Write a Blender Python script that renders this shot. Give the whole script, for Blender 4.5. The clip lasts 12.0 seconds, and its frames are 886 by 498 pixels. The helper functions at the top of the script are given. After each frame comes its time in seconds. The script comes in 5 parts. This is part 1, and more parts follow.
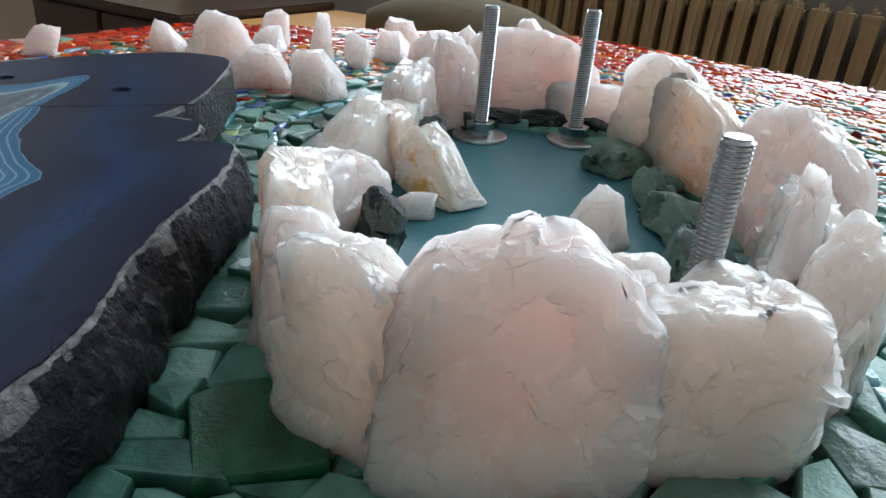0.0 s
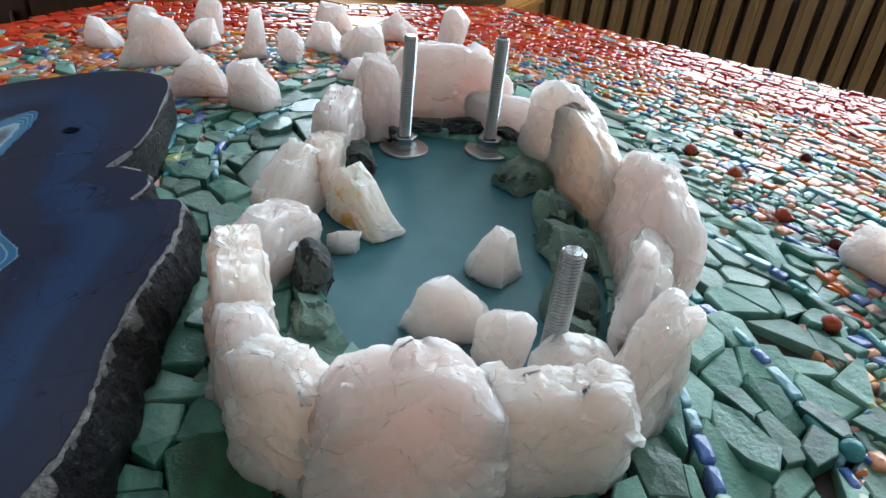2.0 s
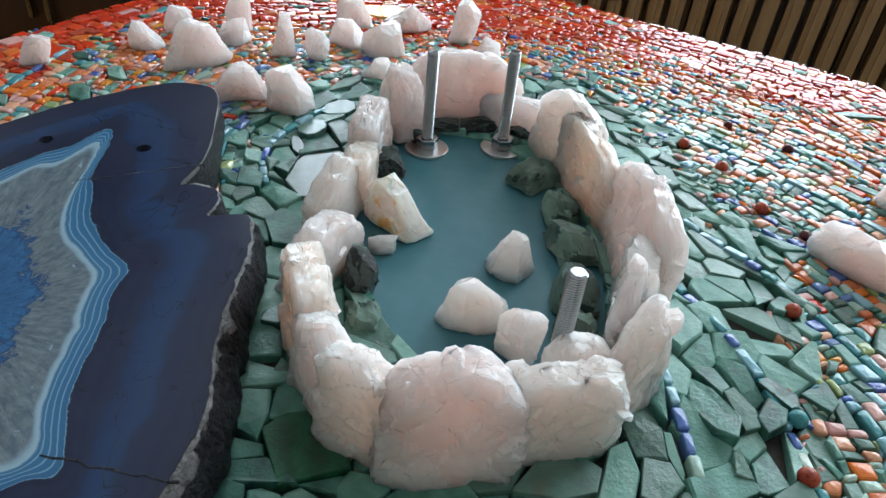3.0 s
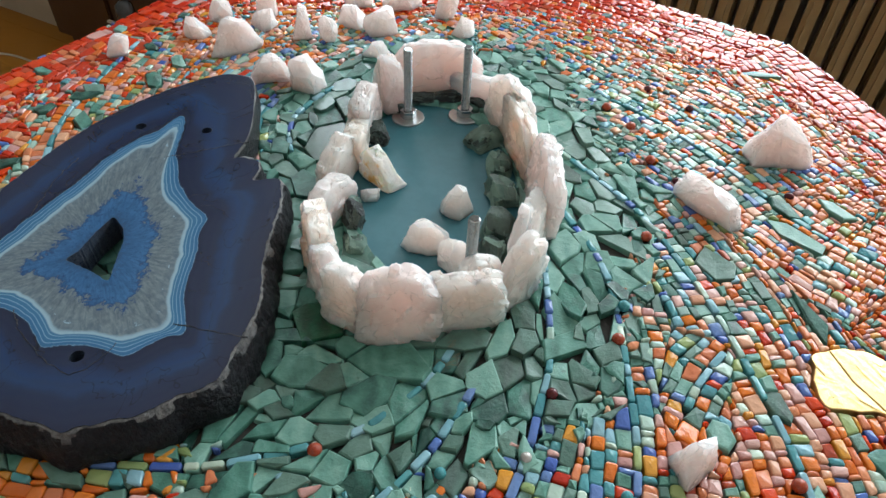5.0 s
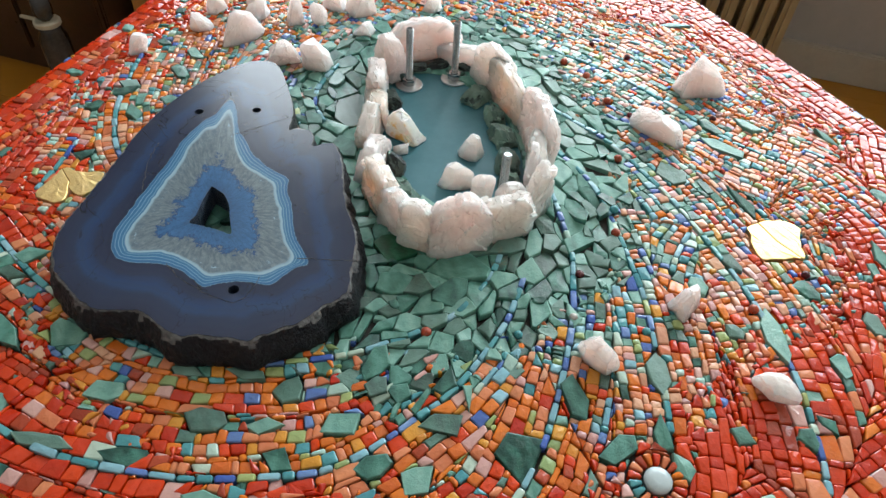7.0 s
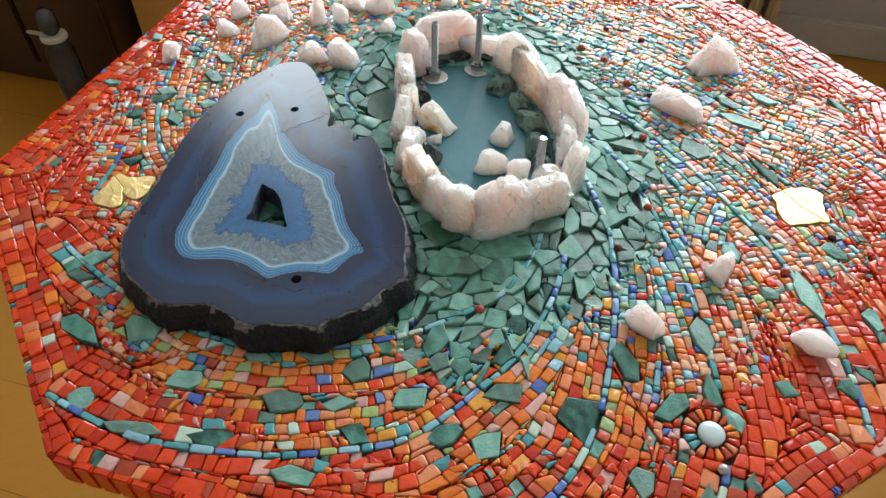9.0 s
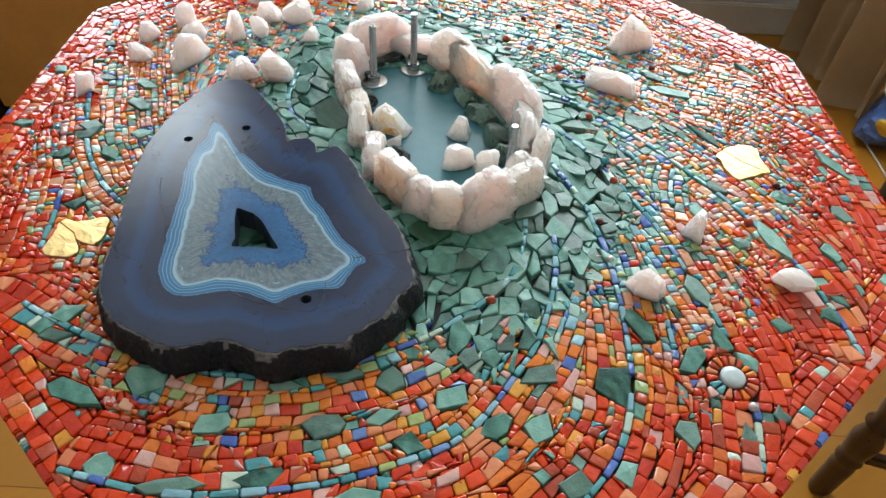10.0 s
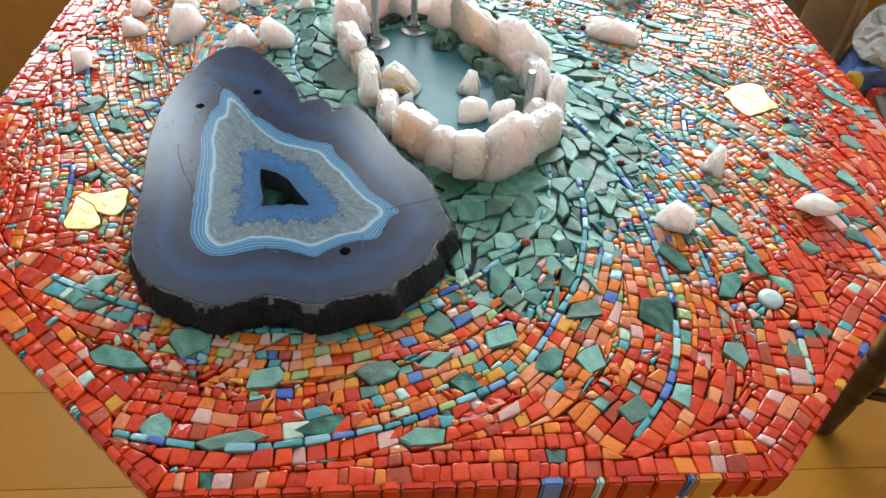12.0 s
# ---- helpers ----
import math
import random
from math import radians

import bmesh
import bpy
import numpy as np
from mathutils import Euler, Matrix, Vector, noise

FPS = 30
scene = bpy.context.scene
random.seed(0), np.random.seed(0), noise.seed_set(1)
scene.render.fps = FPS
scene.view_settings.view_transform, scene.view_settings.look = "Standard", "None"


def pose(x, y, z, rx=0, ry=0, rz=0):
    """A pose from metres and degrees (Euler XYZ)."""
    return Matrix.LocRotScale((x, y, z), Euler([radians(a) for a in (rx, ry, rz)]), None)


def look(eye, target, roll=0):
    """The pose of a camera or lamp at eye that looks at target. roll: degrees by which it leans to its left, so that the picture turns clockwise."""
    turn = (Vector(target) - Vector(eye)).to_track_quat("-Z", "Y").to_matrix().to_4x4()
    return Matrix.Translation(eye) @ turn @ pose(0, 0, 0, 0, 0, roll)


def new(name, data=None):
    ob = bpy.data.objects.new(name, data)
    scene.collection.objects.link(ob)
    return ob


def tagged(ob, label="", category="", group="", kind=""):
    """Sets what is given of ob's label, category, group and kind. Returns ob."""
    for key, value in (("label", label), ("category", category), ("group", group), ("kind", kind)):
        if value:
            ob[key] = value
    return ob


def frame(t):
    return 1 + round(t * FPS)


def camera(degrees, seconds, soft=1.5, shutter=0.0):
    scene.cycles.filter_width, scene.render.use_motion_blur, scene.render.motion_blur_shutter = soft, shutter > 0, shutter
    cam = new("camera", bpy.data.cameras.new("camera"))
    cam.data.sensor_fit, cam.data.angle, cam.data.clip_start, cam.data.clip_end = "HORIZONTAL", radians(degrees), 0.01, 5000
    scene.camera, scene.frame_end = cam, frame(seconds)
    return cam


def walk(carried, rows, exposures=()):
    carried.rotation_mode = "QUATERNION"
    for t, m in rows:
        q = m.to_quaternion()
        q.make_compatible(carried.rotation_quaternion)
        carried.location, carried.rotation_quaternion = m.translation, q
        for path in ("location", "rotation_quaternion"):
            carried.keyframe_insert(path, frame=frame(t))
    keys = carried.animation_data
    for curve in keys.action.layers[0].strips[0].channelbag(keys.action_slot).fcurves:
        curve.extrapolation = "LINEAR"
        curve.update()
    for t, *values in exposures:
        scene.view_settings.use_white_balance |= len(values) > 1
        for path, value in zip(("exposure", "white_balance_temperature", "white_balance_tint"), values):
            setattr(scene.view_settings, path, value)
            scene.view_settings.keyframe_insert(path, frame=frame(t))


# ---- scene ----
cam = camera(66.1, 12.0)
PATH = [
    (0, (-0.034, 0.02, 0.858), (0.148, 1.81, -0.015), 4.7),
    (0.5, (-0.035, 0.015, 0.877), (0.183, 1.773, -0.052), 5.3),
    (1, (-0.03, 0.019, 0.885), (0.256, 1.749, -0.077), 6.0),
    (1.5, (-0.028, 0.012, 0.909), (0.304, 1.709, -0.095), 6.2),
    (2, (-0.028, -0.001, 0.926), (0.308, 1.659, -0.138), 6.3),
    (2.5, (-0.04, -0.013, 0.956), (0.293, 1.608, -0.166), 5.6),
    (3, (-0.049, -0.031, 0.98), (0.276, 1.544, -0.21), 5.8),
    (3.2, (-0.048, -0.035, 0.988), (0.293, 1.522, -0.22), 5.6),
    (4.8, (-0.024, -0.148, 1.101), (0.181, 1.283, -0.28), 2.7),
    (5, (-0.02, -0.164, 1.112), (0.183, 1.265, -0.273), 2.6),
    (5.5, (-0.017, -0.191, 1.135), (0.118, 1.211, -0.285), 0.6),
    (6, (-0.04, -0.217, 1.164), (0.124, 1.149, -0.287), -1.0),
    (6.5, (-0.095, -0.243, 1.187), (0.247, 1.091, -0.264), 1.6),
    (7, (-0.163, -0.264, 1.191), (0.307, 1.034, -0.255), 4.1),
    (8.8, (-0.182, -0.288, 1.199), (0.229, 1.033, -0.245), 0.6),
    (9, (-0.213, -0.277, 1.205), (0.26, 1.007, -0.254), 1.2),
    (9.5, (-0.269, -0.248, 1.198), (0.391, 0.952, -0.26), 2.7),
    (10, (-0.313, -0.232, 1.196), (0.497, 0.899, -0.241), 3.8),
    (10.5, (-0.309, -0.25, 1.194), (0.53, 0.867, -0.238), 4.2),
    (11, (-0.298, -0.28, 1.184), (0.438, 0.889, -0.262), 3.2),
    (11.5, (-0.314, -0.267, 1.169), (0.418, 0.892, -0.287), 3.0),
    (12, (-0.37, -0.223, 1.168), (0.497, 0.841, -0.286), 2.5),
]
EXPOSURES = [(0, -0.68, 5620, 1), (0.5, -0.74, 5620, 1), (2, -0.75, 5620, 1), (3, -0.68, 5670, 1), (5.5, -0.41, 5970, 1), (9, -0.25, 6000, 0), (10.5, -0.22, 5970, 0), (12, -0.02, 5920, 0)]
walk(cam, [(t, look(eye, target, roll)) for t, eye, target, roll in PATH], EXPOSURES)

# ---- world, light ----
world = bpy.data.worlds.new("world")
scene.world = world
world.use_nodes = True
wn = world.node_tree
sky = wn.nodes.new("ShaderNodeTexSky")
sky.sky_type, sky.sun_disc = "NISHITA", False
sky.sun_elevation, sky.sun_rotation = radians(35), radians(35)
wn.links.new(sky.outputs[0], wn.nodes["Background"].inputs[0])
wn.nodes["Background"].inputs[1].default_value = 0.1
scene.view_settings.exposure = 0.0

# the room lies turned to the table: t runs along the window wall, n towards it
TX, TY = math.cos(radians(35)), -math.sin(radians(35))
NX, NY = math.sin(radians(35)), math.cos(radians(35))
N_WALL, N_BACK, T_LEFT, T_RIGHT, CEIL = 2.0, -2.2, -2.9, 1.75, 2.75
WINDOWS = [(-1.85, -1.05), (-0.42, 1.38)]
SILL, LINTEL = 0.92, 2.5
TOP = 0.75


def room(t, n, z):
    return Vector((t * TX + n * NX, t * TY + n * NY, z))


ROOM = Matrix(((TX, NX, 0, 0), (TY, NY, 0, 0), (0, 0, 1, 0), (0, 0, 0, 1)))

for k, (t0, t1) in enumerate(WINDOWS):
    lamp = bpy.data.lights.new("window_light", "AREA")
    lamp.shape, lamp.size, lamp.size_y = "RECTANGLE", t1 - t0, LINTEL - SILL
    lamp.energy = 35.5 * (t1 - t0) * (LINTEL - SILL)
    lamp.color = (0.98, 0.985, 1.0)
    ob = new("window_light", lamp)
    ob.matrix_world = look(room((t0 + t1) / 2, N_WALL + 0.16, (SILL + LINTEL) / 2), room((t0 + t1) / 2, 0, (SILL + LINTEL) / 2))


# ---- materials ----
class Nodes:
    """Short hand for a node material."""

    def __init__(self, name):
        self.m = bpy.data.materials.new(name)
        self.m.use_nodes = True
        self.t = self.m.node_tree
        self.b = self.t.nodes["Principled BSDF"]

    def add(self, kind, **values):
        n = self.t.nodes.new(kind)
        for k, v in values.items():
            key = k.replace("_", " ")
            if hasattr(v, "is_output"):
                self.t.links.new(v, n.inputs[key])
            else:
                n.inputs[key].default_value = v
        return n

    def math(self, op, a, b=0.0, c=0.0):
        n = self.t.nodes.new("ShaderNodeMath")
        n.operation = op
        for i, v in enumerate((a, b, c)):
            if hasattr(v, "is_output"):
                self.t.links.new(v, n.inputs[i])
            else:
                n.inputs[i].default_value = v
        return n.outputs[0]

    def coords(self):
        return self.add("ShaderNodeTexCoord").outputs["Object"]

    def noise(self, scale, detail=4.0, rough=0.6, vec=None, distort=0.0):
        n = self.add("ShaderNodeTexNoise", Scale=scale, Detail=detail, Roughness=rough, Distortion=distort)
        self.t.links.new(vec if vec is not None else self.coords(), n.inputs["Vector"])
        return n.outputs["Fac"]

    def ramp(self, fac, stops):
        n = self.t.nodes.new("ShaderNodeValToRGB")
        e = n.color_ramp.elements
        while len(e) < len(stops):
            e.new(0.5)
        for el, (p, c) in zip(e, stops):
            el.position, el.color = p, (*c, 1) if len(c) == 3 else c
        self.t.links.new(fac, n.inputs[0])
        return n.outputs[0]

    def mix(self, fac, a, b, mode="MIX"):
        n = self.t.nodes.new("ShaderNodeMix")
        n.data_type, n.blend_type = "RGBA", mode
        for i, v in ((0, fac), (6, a), (7, b)):
            if hasattr(v, "is_output"):
                self.t.links.new(v, n.inputs[i])
            else:
                n.inputs[i].default_value = v if i == 0 else (*v, 1)
        return n.outputs[2]

    def random(self):
        o = self.t.nodes.new("ShaderNodeObjectInfo").outputs["Random"]
        g = self.t.nodes.new("ShaderNodeNewGeometry").outputs["Random Per Island"]
        return self.math("FRACT", self.math("ADD", o, g))

    def bump(self, height, strength, distance):
        n = self.add("ShaderNodeBump", Strength=strength, Distance=distance, Height=height)
        self.t.links.new(n.outputs[0], self.b.inputs["Normal"])

    def put(self, **values):
        for k, v in values.items():
            i = self.b.inputs[k.replace("_", " ")]
            if hasattr(v, "is_output"):
                self.t.links.new(v, i)
            else:
                i.default_value = (*v, 1) if isinstance(v, tuple) and len(v) == 3 and i.type == "RGBA" else v
        return self.m


def world_coords(n):
    return n.t.nodes.new("ShaderNodeNewGeometry").outputs["Position"]


def quartz(name, light, deep, stain, sss=0.45):
    n = Nodes(name)
    v = world_coords(n)
    warp = n.add("ShaderNodeVectorMath", Vector=v)
    warp.operation = "ADD"
    wob = n.add("ShaderNodeTexNoise", Scale=70.0, Detail=3.0, Vector=v)
    sc = n.t.nodes.new("ShaderNodeVectorMath")
    sc.operation = "SCALE"
    n.t.links.new(wob.outputs["Color"], sc.inputs[0])
    sc.inputs["Scale"].default_value = 0.010
    n.t.links.new(sc.outputs[0], warp.inputs[1])
    base = n.mix(n.ramp(n.noise(26, 5, 0.6, v), [(0.35, (0, 0, 0)), (0.68, (1, 1, 1))]), deep, light)
    spot = n.ramp(n.noise(48, 6, 0.7, v, 0.6), [(0.58, (0, 0, 0)), (0.74, (1, 1, 1))])
    base = n.mix(n.math("MULTIPLY", spot, 0.5), base, stain)
    cell = n.t.nodes.new("ShaderNodeTexVoronoi")
    cell.feature = "DISTANCE_TO_EDGE"
    cell.inputs["Scale"].default_value = 60.0
    n.t.links.new(warp.outputs[0], cell.inputs["Vector"])
    crack = n.ramp(cell.outputs["Distance"], [(0.0, (1, 1, 1)), (0.02, (0, 0, 0))])
    patch = n.ramp(n.noise(60, 3, 0.5, v), [(0.54, (0, 0, 0)), (0.64, (1, 1, 1))])
    crack = n.math("MULTIPLY", crack, patch)
    base = n.mix(n.math("MULTIPLY", crack, 0.32), base, tuple(0.4 * x for x in stain))
    frost = n.ramp(n.noise(110, 6, 0.75, v, 0.8), [(0.55, (0, 0, 0)), (0.7, (1, 1, 1))])
    base = n.mix(n.math("MULTIPLY", frost, 0.16), base, (0.90, 0.83, 0.80))
    facet = n.t.nodes.new("ShaderNodeTexVoronoi")
    facet.inputs["Scale"].default_value = 110.0
    facet.feature = "F2"
    n.t.links.new(warp.outputs[0], facet.inputs["Vector"])
    h = n.math("ADD", n.math("MULTIPLY", n.noise(75, 7, 0.62, v), 0.9), n.math("MULTIPLY", facet.outputs["Distance"], 0.30))
    h = n.math("SUBTRACT", h, n.math("MULTIPLY", crack, 0.22))
    n.bump(h, 0.9, 0.0012)
    rough = n.math("ADD", n.math("MULTIPLY", n.noise(80, 4, 0.6, v), 0.50), -0.02)
    return n.put(Base_Color=base, Roughness=rough, Subsurface_Weight=sss, Subsurface_Radius=(1.0, 0.80, 0.74), Subsurface_Scale=0.045, IOR=1.54, Coat_Weight=0.12, Coat_Roughness=0.15)


M_ROSE = quartz("rose_quartz", (0.89, 0.755, 0.722), (0.87, 0.665, 0.63), (0.79, 0.57, 0.48), 1.0)
M_TAN = quartz("tan_quartz", (0.87, 0.71, 0.63), (0.84, 0.61, 0.50), (0.74, 0.48, 0.34), 1.0)
M_PALE = quartz("pale_quartz", (0.88, 0.765, 0.71), (0.84, 0.685, 0.62), (0.77, 0.60, 0.49), 1.0)
def amber_side():
    n = Nodes("amber_side")
    x = n.add("ShaderNodeSeparateXYZ", Vector=n.coords())
    s = n.math("ADD", n.math("MULTIPLY", x.outputs["Y"], 60.0), n.math("MULTIPLY", n.math("SUBTRACT", n.noise(90, 5, 0.6), 0.5), 1.6))
    base = n.ramp(n.math("SUBTRACT", s, 0.26), [(0.0, (0.90, 0.88, 0.84)), (0.42, (0.89, 0.83, 0.72)), (0.6, (0.80, 0.52, 0.16)), (0.9, (0.60, 0.28, 0.04))])
    n.bump(n.noise(85, 6, 0.65), 0.6, 0.002)
    return n.put(Base_Color=base, Roughness=n.math("ADD", n.math("MULTIPLY", n.noise(80, 4, 0.6), 0.5), 0.05), Subsurface_Weight=0.6, Subsurface_Radius=(1.0, 0.7, 0.5), Subsurface_Scale=0.012, Coat_Weight=0.3)


M_AMBER = amber_side()


def stone(name, dark, mid, light, rough=0.3, fine=1.0):
    n = Nodes(name)
    v = world_coords(n)
    r = n.random()
    band = n.add("ShaderNodeTexWave", Scale=22.0, Distortion=9.0, Detail=3.0, Vector=v)
    tone = n.math("ADD", n.math("MULTIPLY", n.noise(45, 6, 0.7, v, 0.6), 0.85), n.math("MULTIPLY", band.outputs["Fac"], 0.14))
    tone = n.math("ADD", tone, n.math("MULTIPLY", n.math("SUBTRACT", r, 0.5), 0.62))
    base = n.ramp(tone, [(0.14, dark), (0.44, mid), (0.8, light)])
    grey = n.math("GREATER_THAN", n.math("FRACT", n.math("MULTIPLY", r, 13.7)), 0.72)
    base = n.mix(n.math("MULTIPLY", grey, 0.5), base, (0.115, 0.15, 0.125))
    rust = n.ramp(n.noise(30, 5, 0.7, v, 0.5), [(0.64, (0, 0, 0)), (0.72, (1, 1, 1))])
    sel = n.math("GREATER_THAN", n.math("FRACT", n.math("MULTIPLY", r, 7.31)), 0.8)
    base = n.mix(n.math("MULTIPLY", n.math("MULTIPLY", rust, sel), 0.75), base, (0.20, 0.11, 0.05))
    spots = n.ramp(n.noise(130, 4, 0.7, v), [(0.66, (0, 0, 0)), (0.75, (1, 1, 1))])
    base = n.mix(n.math("MULTIPLY", spots, 0.5), base, (0.02, 0.03, 0.03))
    n.bump(n.math("ADD", n.noise(90, 6, 0.65, v), n.math("MULTIPLY", n.noise(420, 4, 0.6, v), 0.4)), 0.5 * fine, 0.0018)
    return n.put(Base_Color=base, Roughness=n.math("ADD", n.math("MULTIPLY", n.noise(60, 3, 0.5, v), 0.2), n.math("ADD", n.math("MULTIPLY", n.math("FRACT", n.math("MULTIPLY", r, 5.3)), 0.22), rough - 0.18)), Specular_IOR_Level=0.36)


M_GREEN = stone("green_stone", (0.026, 0.080, 0.062), (0.098, 0.258, 0.200), (0.235, 0.43, 0.355), 0.34)
M_POLISHED = stone("polished_green_stone", (0.02, 0.06, 0.05), (0.05, 0.13, 0.105), (0.12, 0.22, 0.19), 0.16, 0.25)
M_MALACHITE = stone("malachite", (0.010, 0.030, 0.014), (0.022, 0.115, 0.055), (0.055, 0.20, 0.11), 0.30, 1.6)
M_ROUGH_GREEN = stone("rough_green_stone", (0.016, 0.030, 0.026), (0.10, 0.17, 0.138), (0.20, 0.30, 0.24), 0.5, 2.0)
M_DARK_ROCK = stone("dark_rock", (0.006, 0.009, 0.010), (0.02, 0.028, 0.026), (0.08, 0.11, 0.10), 0.5, 3.0)


def glass_tile(name, a, b, rough=0.10):
    n = Nodes(name)
    v = world_coords(n)
    r = n.random()
    base = n.mix(r, a, b)
    streak = n.noise(120, 5, 0.65, v, 1.5)
    base = n.mix(n.math("MULTIPLY", n.ramp(streak, [(0.45, (0, 0, 0)), (0.8, (1, 1, 1))]), 0.30), base, tuple(min(1, 0.9 * x + 0.035) for x in a))
    dirt = n.ramp(n.noise(260, 4, 0.7, v), [(0.62, (0, 0, 0)), (0.8, (1, 1, 1))])
    base = n.mix(n.math("MULTIPLY", dirt, 0.35), base, tuple(0.35 * x for x in b))
    n.bump(n.math("ADD", n.noise(110, 3, 0.5, v), n.math("MULTIPLY", n.noise(600, 2, 0.5, v), 0.12)), 0.6, 0.0016)
    return n.put(Base_Color=base, Roughness=n.math("ADD", n.math("MULTIPLY", n.noise(200, 3, 0.5, v), 0.14), rough - 0.09), IOR=1.52, Specular_IOR_Level=0.42)


TILES = {
    "red": glass_tile("red_glass", (0.72, 0.060, 0.004), (0.46, 0.018, 0.003)),
    "brick": glass_tile("brick_glass", (0.46, 0.070, 0.024), (0.32, 0.040, 0.016)),
    "orange": glass_tile("orange_glass", (0.78, 0.215, 0.022), (0.60, 0.12, 0.016)),
    "coral": glass_tile("coral_glass", (0.74, 0.27, 0.12), (0.62, 0.17, 0.07)),
    "amber": glass_tile("amber_glass", (0.72, 0.34, 0.04), (0.66, 0.25, 0.03)),
    "peach": glass_tile("peach_glass", (0.78, 0.44, 0.27), (0.70, 0.33, 0.20)),
    "pink": glass_tile("pink_glass", (0.70, 0.42, 0.36), (0.56, 0.29, 0.27)),
    "olive": glass_tile("olive_glass", (0.40, 0.46, 0.17), (0.27, 0.37, 0.15)),
    "teal": glass_tile("teal_glass", (0.12, 0.36, 0.38), (0.07, 0.25, 0.29)),
    "blue": glass_tile("blue_glass", (0.055, 0.11, 0.42), (0.16, 0.26, 0.50)),
    "sage": glass_tile("sage_glass", (0.54, 0.64, 0.52), (0.36, 0.54, 0.47)),
    "sky": glass_tile("sky_glass", (0.32, 0.52, 0.60), (0.20, 0.42, 0.50)),
}


def plain(name, a, b, scale, rough=0.5, bump=0.2, dist=0.002, metal=0.0, **more):
    n = Nodes(name)
    v = world_coords(n)
    base = n.mix(n.ramp(n.math("ADD", n.math("MULTIPLY", n.noise(scale, 6, 0.65, v), 0.7), n.math("MULTIPLY", n.noise(scale * 8, 4, 0.6, v), 0.3)), [(0.3, (0, 0, 0)), (0.7, (1, 1, 1))]), a, b)
    n.bump(n.noise(scale * 6, 5, 0.6, v), bump, dist)
    return n.put(Base_Color=base, Metallic=metal, Roughness=n.math("ADD", n.math("MULTIPLY", n.noise(scale * 3, 3, 0.5, v), 0.2), rough - 0.1), **more)


M_GROUT = plain("dark_grout", (0.022, 0.022, 0.020), (0.06, 0.05, 0.043), 60, 0.85)
M_PLATE = plain("teal_plate", (0.030, 0.135, 0.170), (0.050, 0.175, 0.210), 14, 0.46, 0.08, 0.0006)
M_ZINC = plain("zinc_steel", (0.50, 0.53, 0.55), (0.34, 0.37, 0.39), 90, 0.16, 0.1, 0.0003, 1.0)
M_WASHER = plain("washer_steel", (0.66, 0.66, 0.65), (0.48, 0.48, 0.47), 70, 0.36, 0.15, 0.0004, 1.0)
M_GOLD = plain("gold_leaf", (0.93, 0.70, 0.33), (0.84, 0.58, 0.22), 40, 0.42, 0.4, 0.0012, 0.85)
M_WHITE_GLASS = plain("white_glass", (0.60, 0.66, 0.66), (0.46, 0.54, 0.56), 60, 0.2, 0.1, 0.0005)
M_BEAD = plain("carnelian_bead", (0.50, 0.09, 0.03), (0.26, 0.03, 0.015), 120, 0.28)
M_GARNET = plain("garnet_bead", (0.12, 0.008, 0.012), (0.05, 0.004, 0.008), 120, 0.15)
M_PEARL = plain("pearl_bead", (0.62, 0.58, 0.54), (0.45, 0.42, 0.40), 90, 0.2, 0.1, 0.0004, 0.4)
M_TURQ = plain("turquoise_bead", (0.09, 0.36, 0.38), (0.06, 0.24, 0.28), 120, 0.25)
M_RIND = plain("agate_rind", (0.003, 0.005, 0.010), (0.027, 0.026, 0.031), 55, 0.42, 1.0, 0.005, Specular_IOR_Level=0.3)
M_CHALK = plain("chalky_rim", (0.26, 0.25, 0.24), (0.012, 0.014, 0.022), 40, 0.5, 0.9, 0.003)
M_CAVITY = plain("druzy_cavity", (0.008, 0.012, 0.03), (0.05, 0.075, 0.13), 260, 0.3, 0.9, 0.003)
# darker plaster: the dimness of the window and west walls is in its colour
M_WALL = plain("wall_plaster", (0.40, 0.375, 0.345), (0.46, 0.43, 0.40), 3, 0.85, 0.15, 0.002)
# same plaster made paler, to bounce fill light onto the stones' front faces
M_BOUNCEWALL = plain("pale_bounce_plaster", (0.66, 0.64, 0.60), (0.60, 0.58, 0.54), 3, 0.85, 0.15, 0.002)
M_CEIL = plain("ceiling_paint", (0.72, 0.71, 0.69), (0.66, 0.65, 0.63), 3, 0.9, 0.1)
M_TRIM = plain("painted_trim", (0.50, 0.46, 0.38), (0.42, 0.38, 0.31), 8, 0.5, 0.1)
M_WHITE = plain("white_paint", (0.78, 0.77, 0.74), (0.70, 0.69, 0.66), 6, 0.4, 0.05)
M_RADIATOR = plain("radiator_paint", (0.40, 0.31, 0.17), (0.33, 0.25, 0.13), 10, 0.42, 0.15)
M_DARKWOOD = plain("dark_walnut", (0.030, 0.014, 0.007), (0.060, 0.028, 0.014), 18, 0.32, 0.2)
M_ORANGEWOOD = plain("honey_wood", (0.58, 0.30, 0.075), (0.48, 0.23, 0.055), 9, 0.4, 0.15)
M_CREAM = plain("cream_paint", (0.52, 0.47, 0.36), (0.46, 0.41, 0.31), 7, 0.45, 0.1)
M_CURTAIN = plain("beige_cloth", (0.60, 0.45, 0.27), (0.52, 0.38, 0.22), 30, 0.9, 0.4)
M_OLIVE = plain("olive_cloth", (0.17, 0.13, 0.07), (0.12, 0.09, 0.05), 30, 0.9, 0.4)
M_BAG = plain("bag_film", (0.56, 0.56, 0.54), (0.42, 0.42, 0.42), 14, 0.25, 0.5, 0.01)
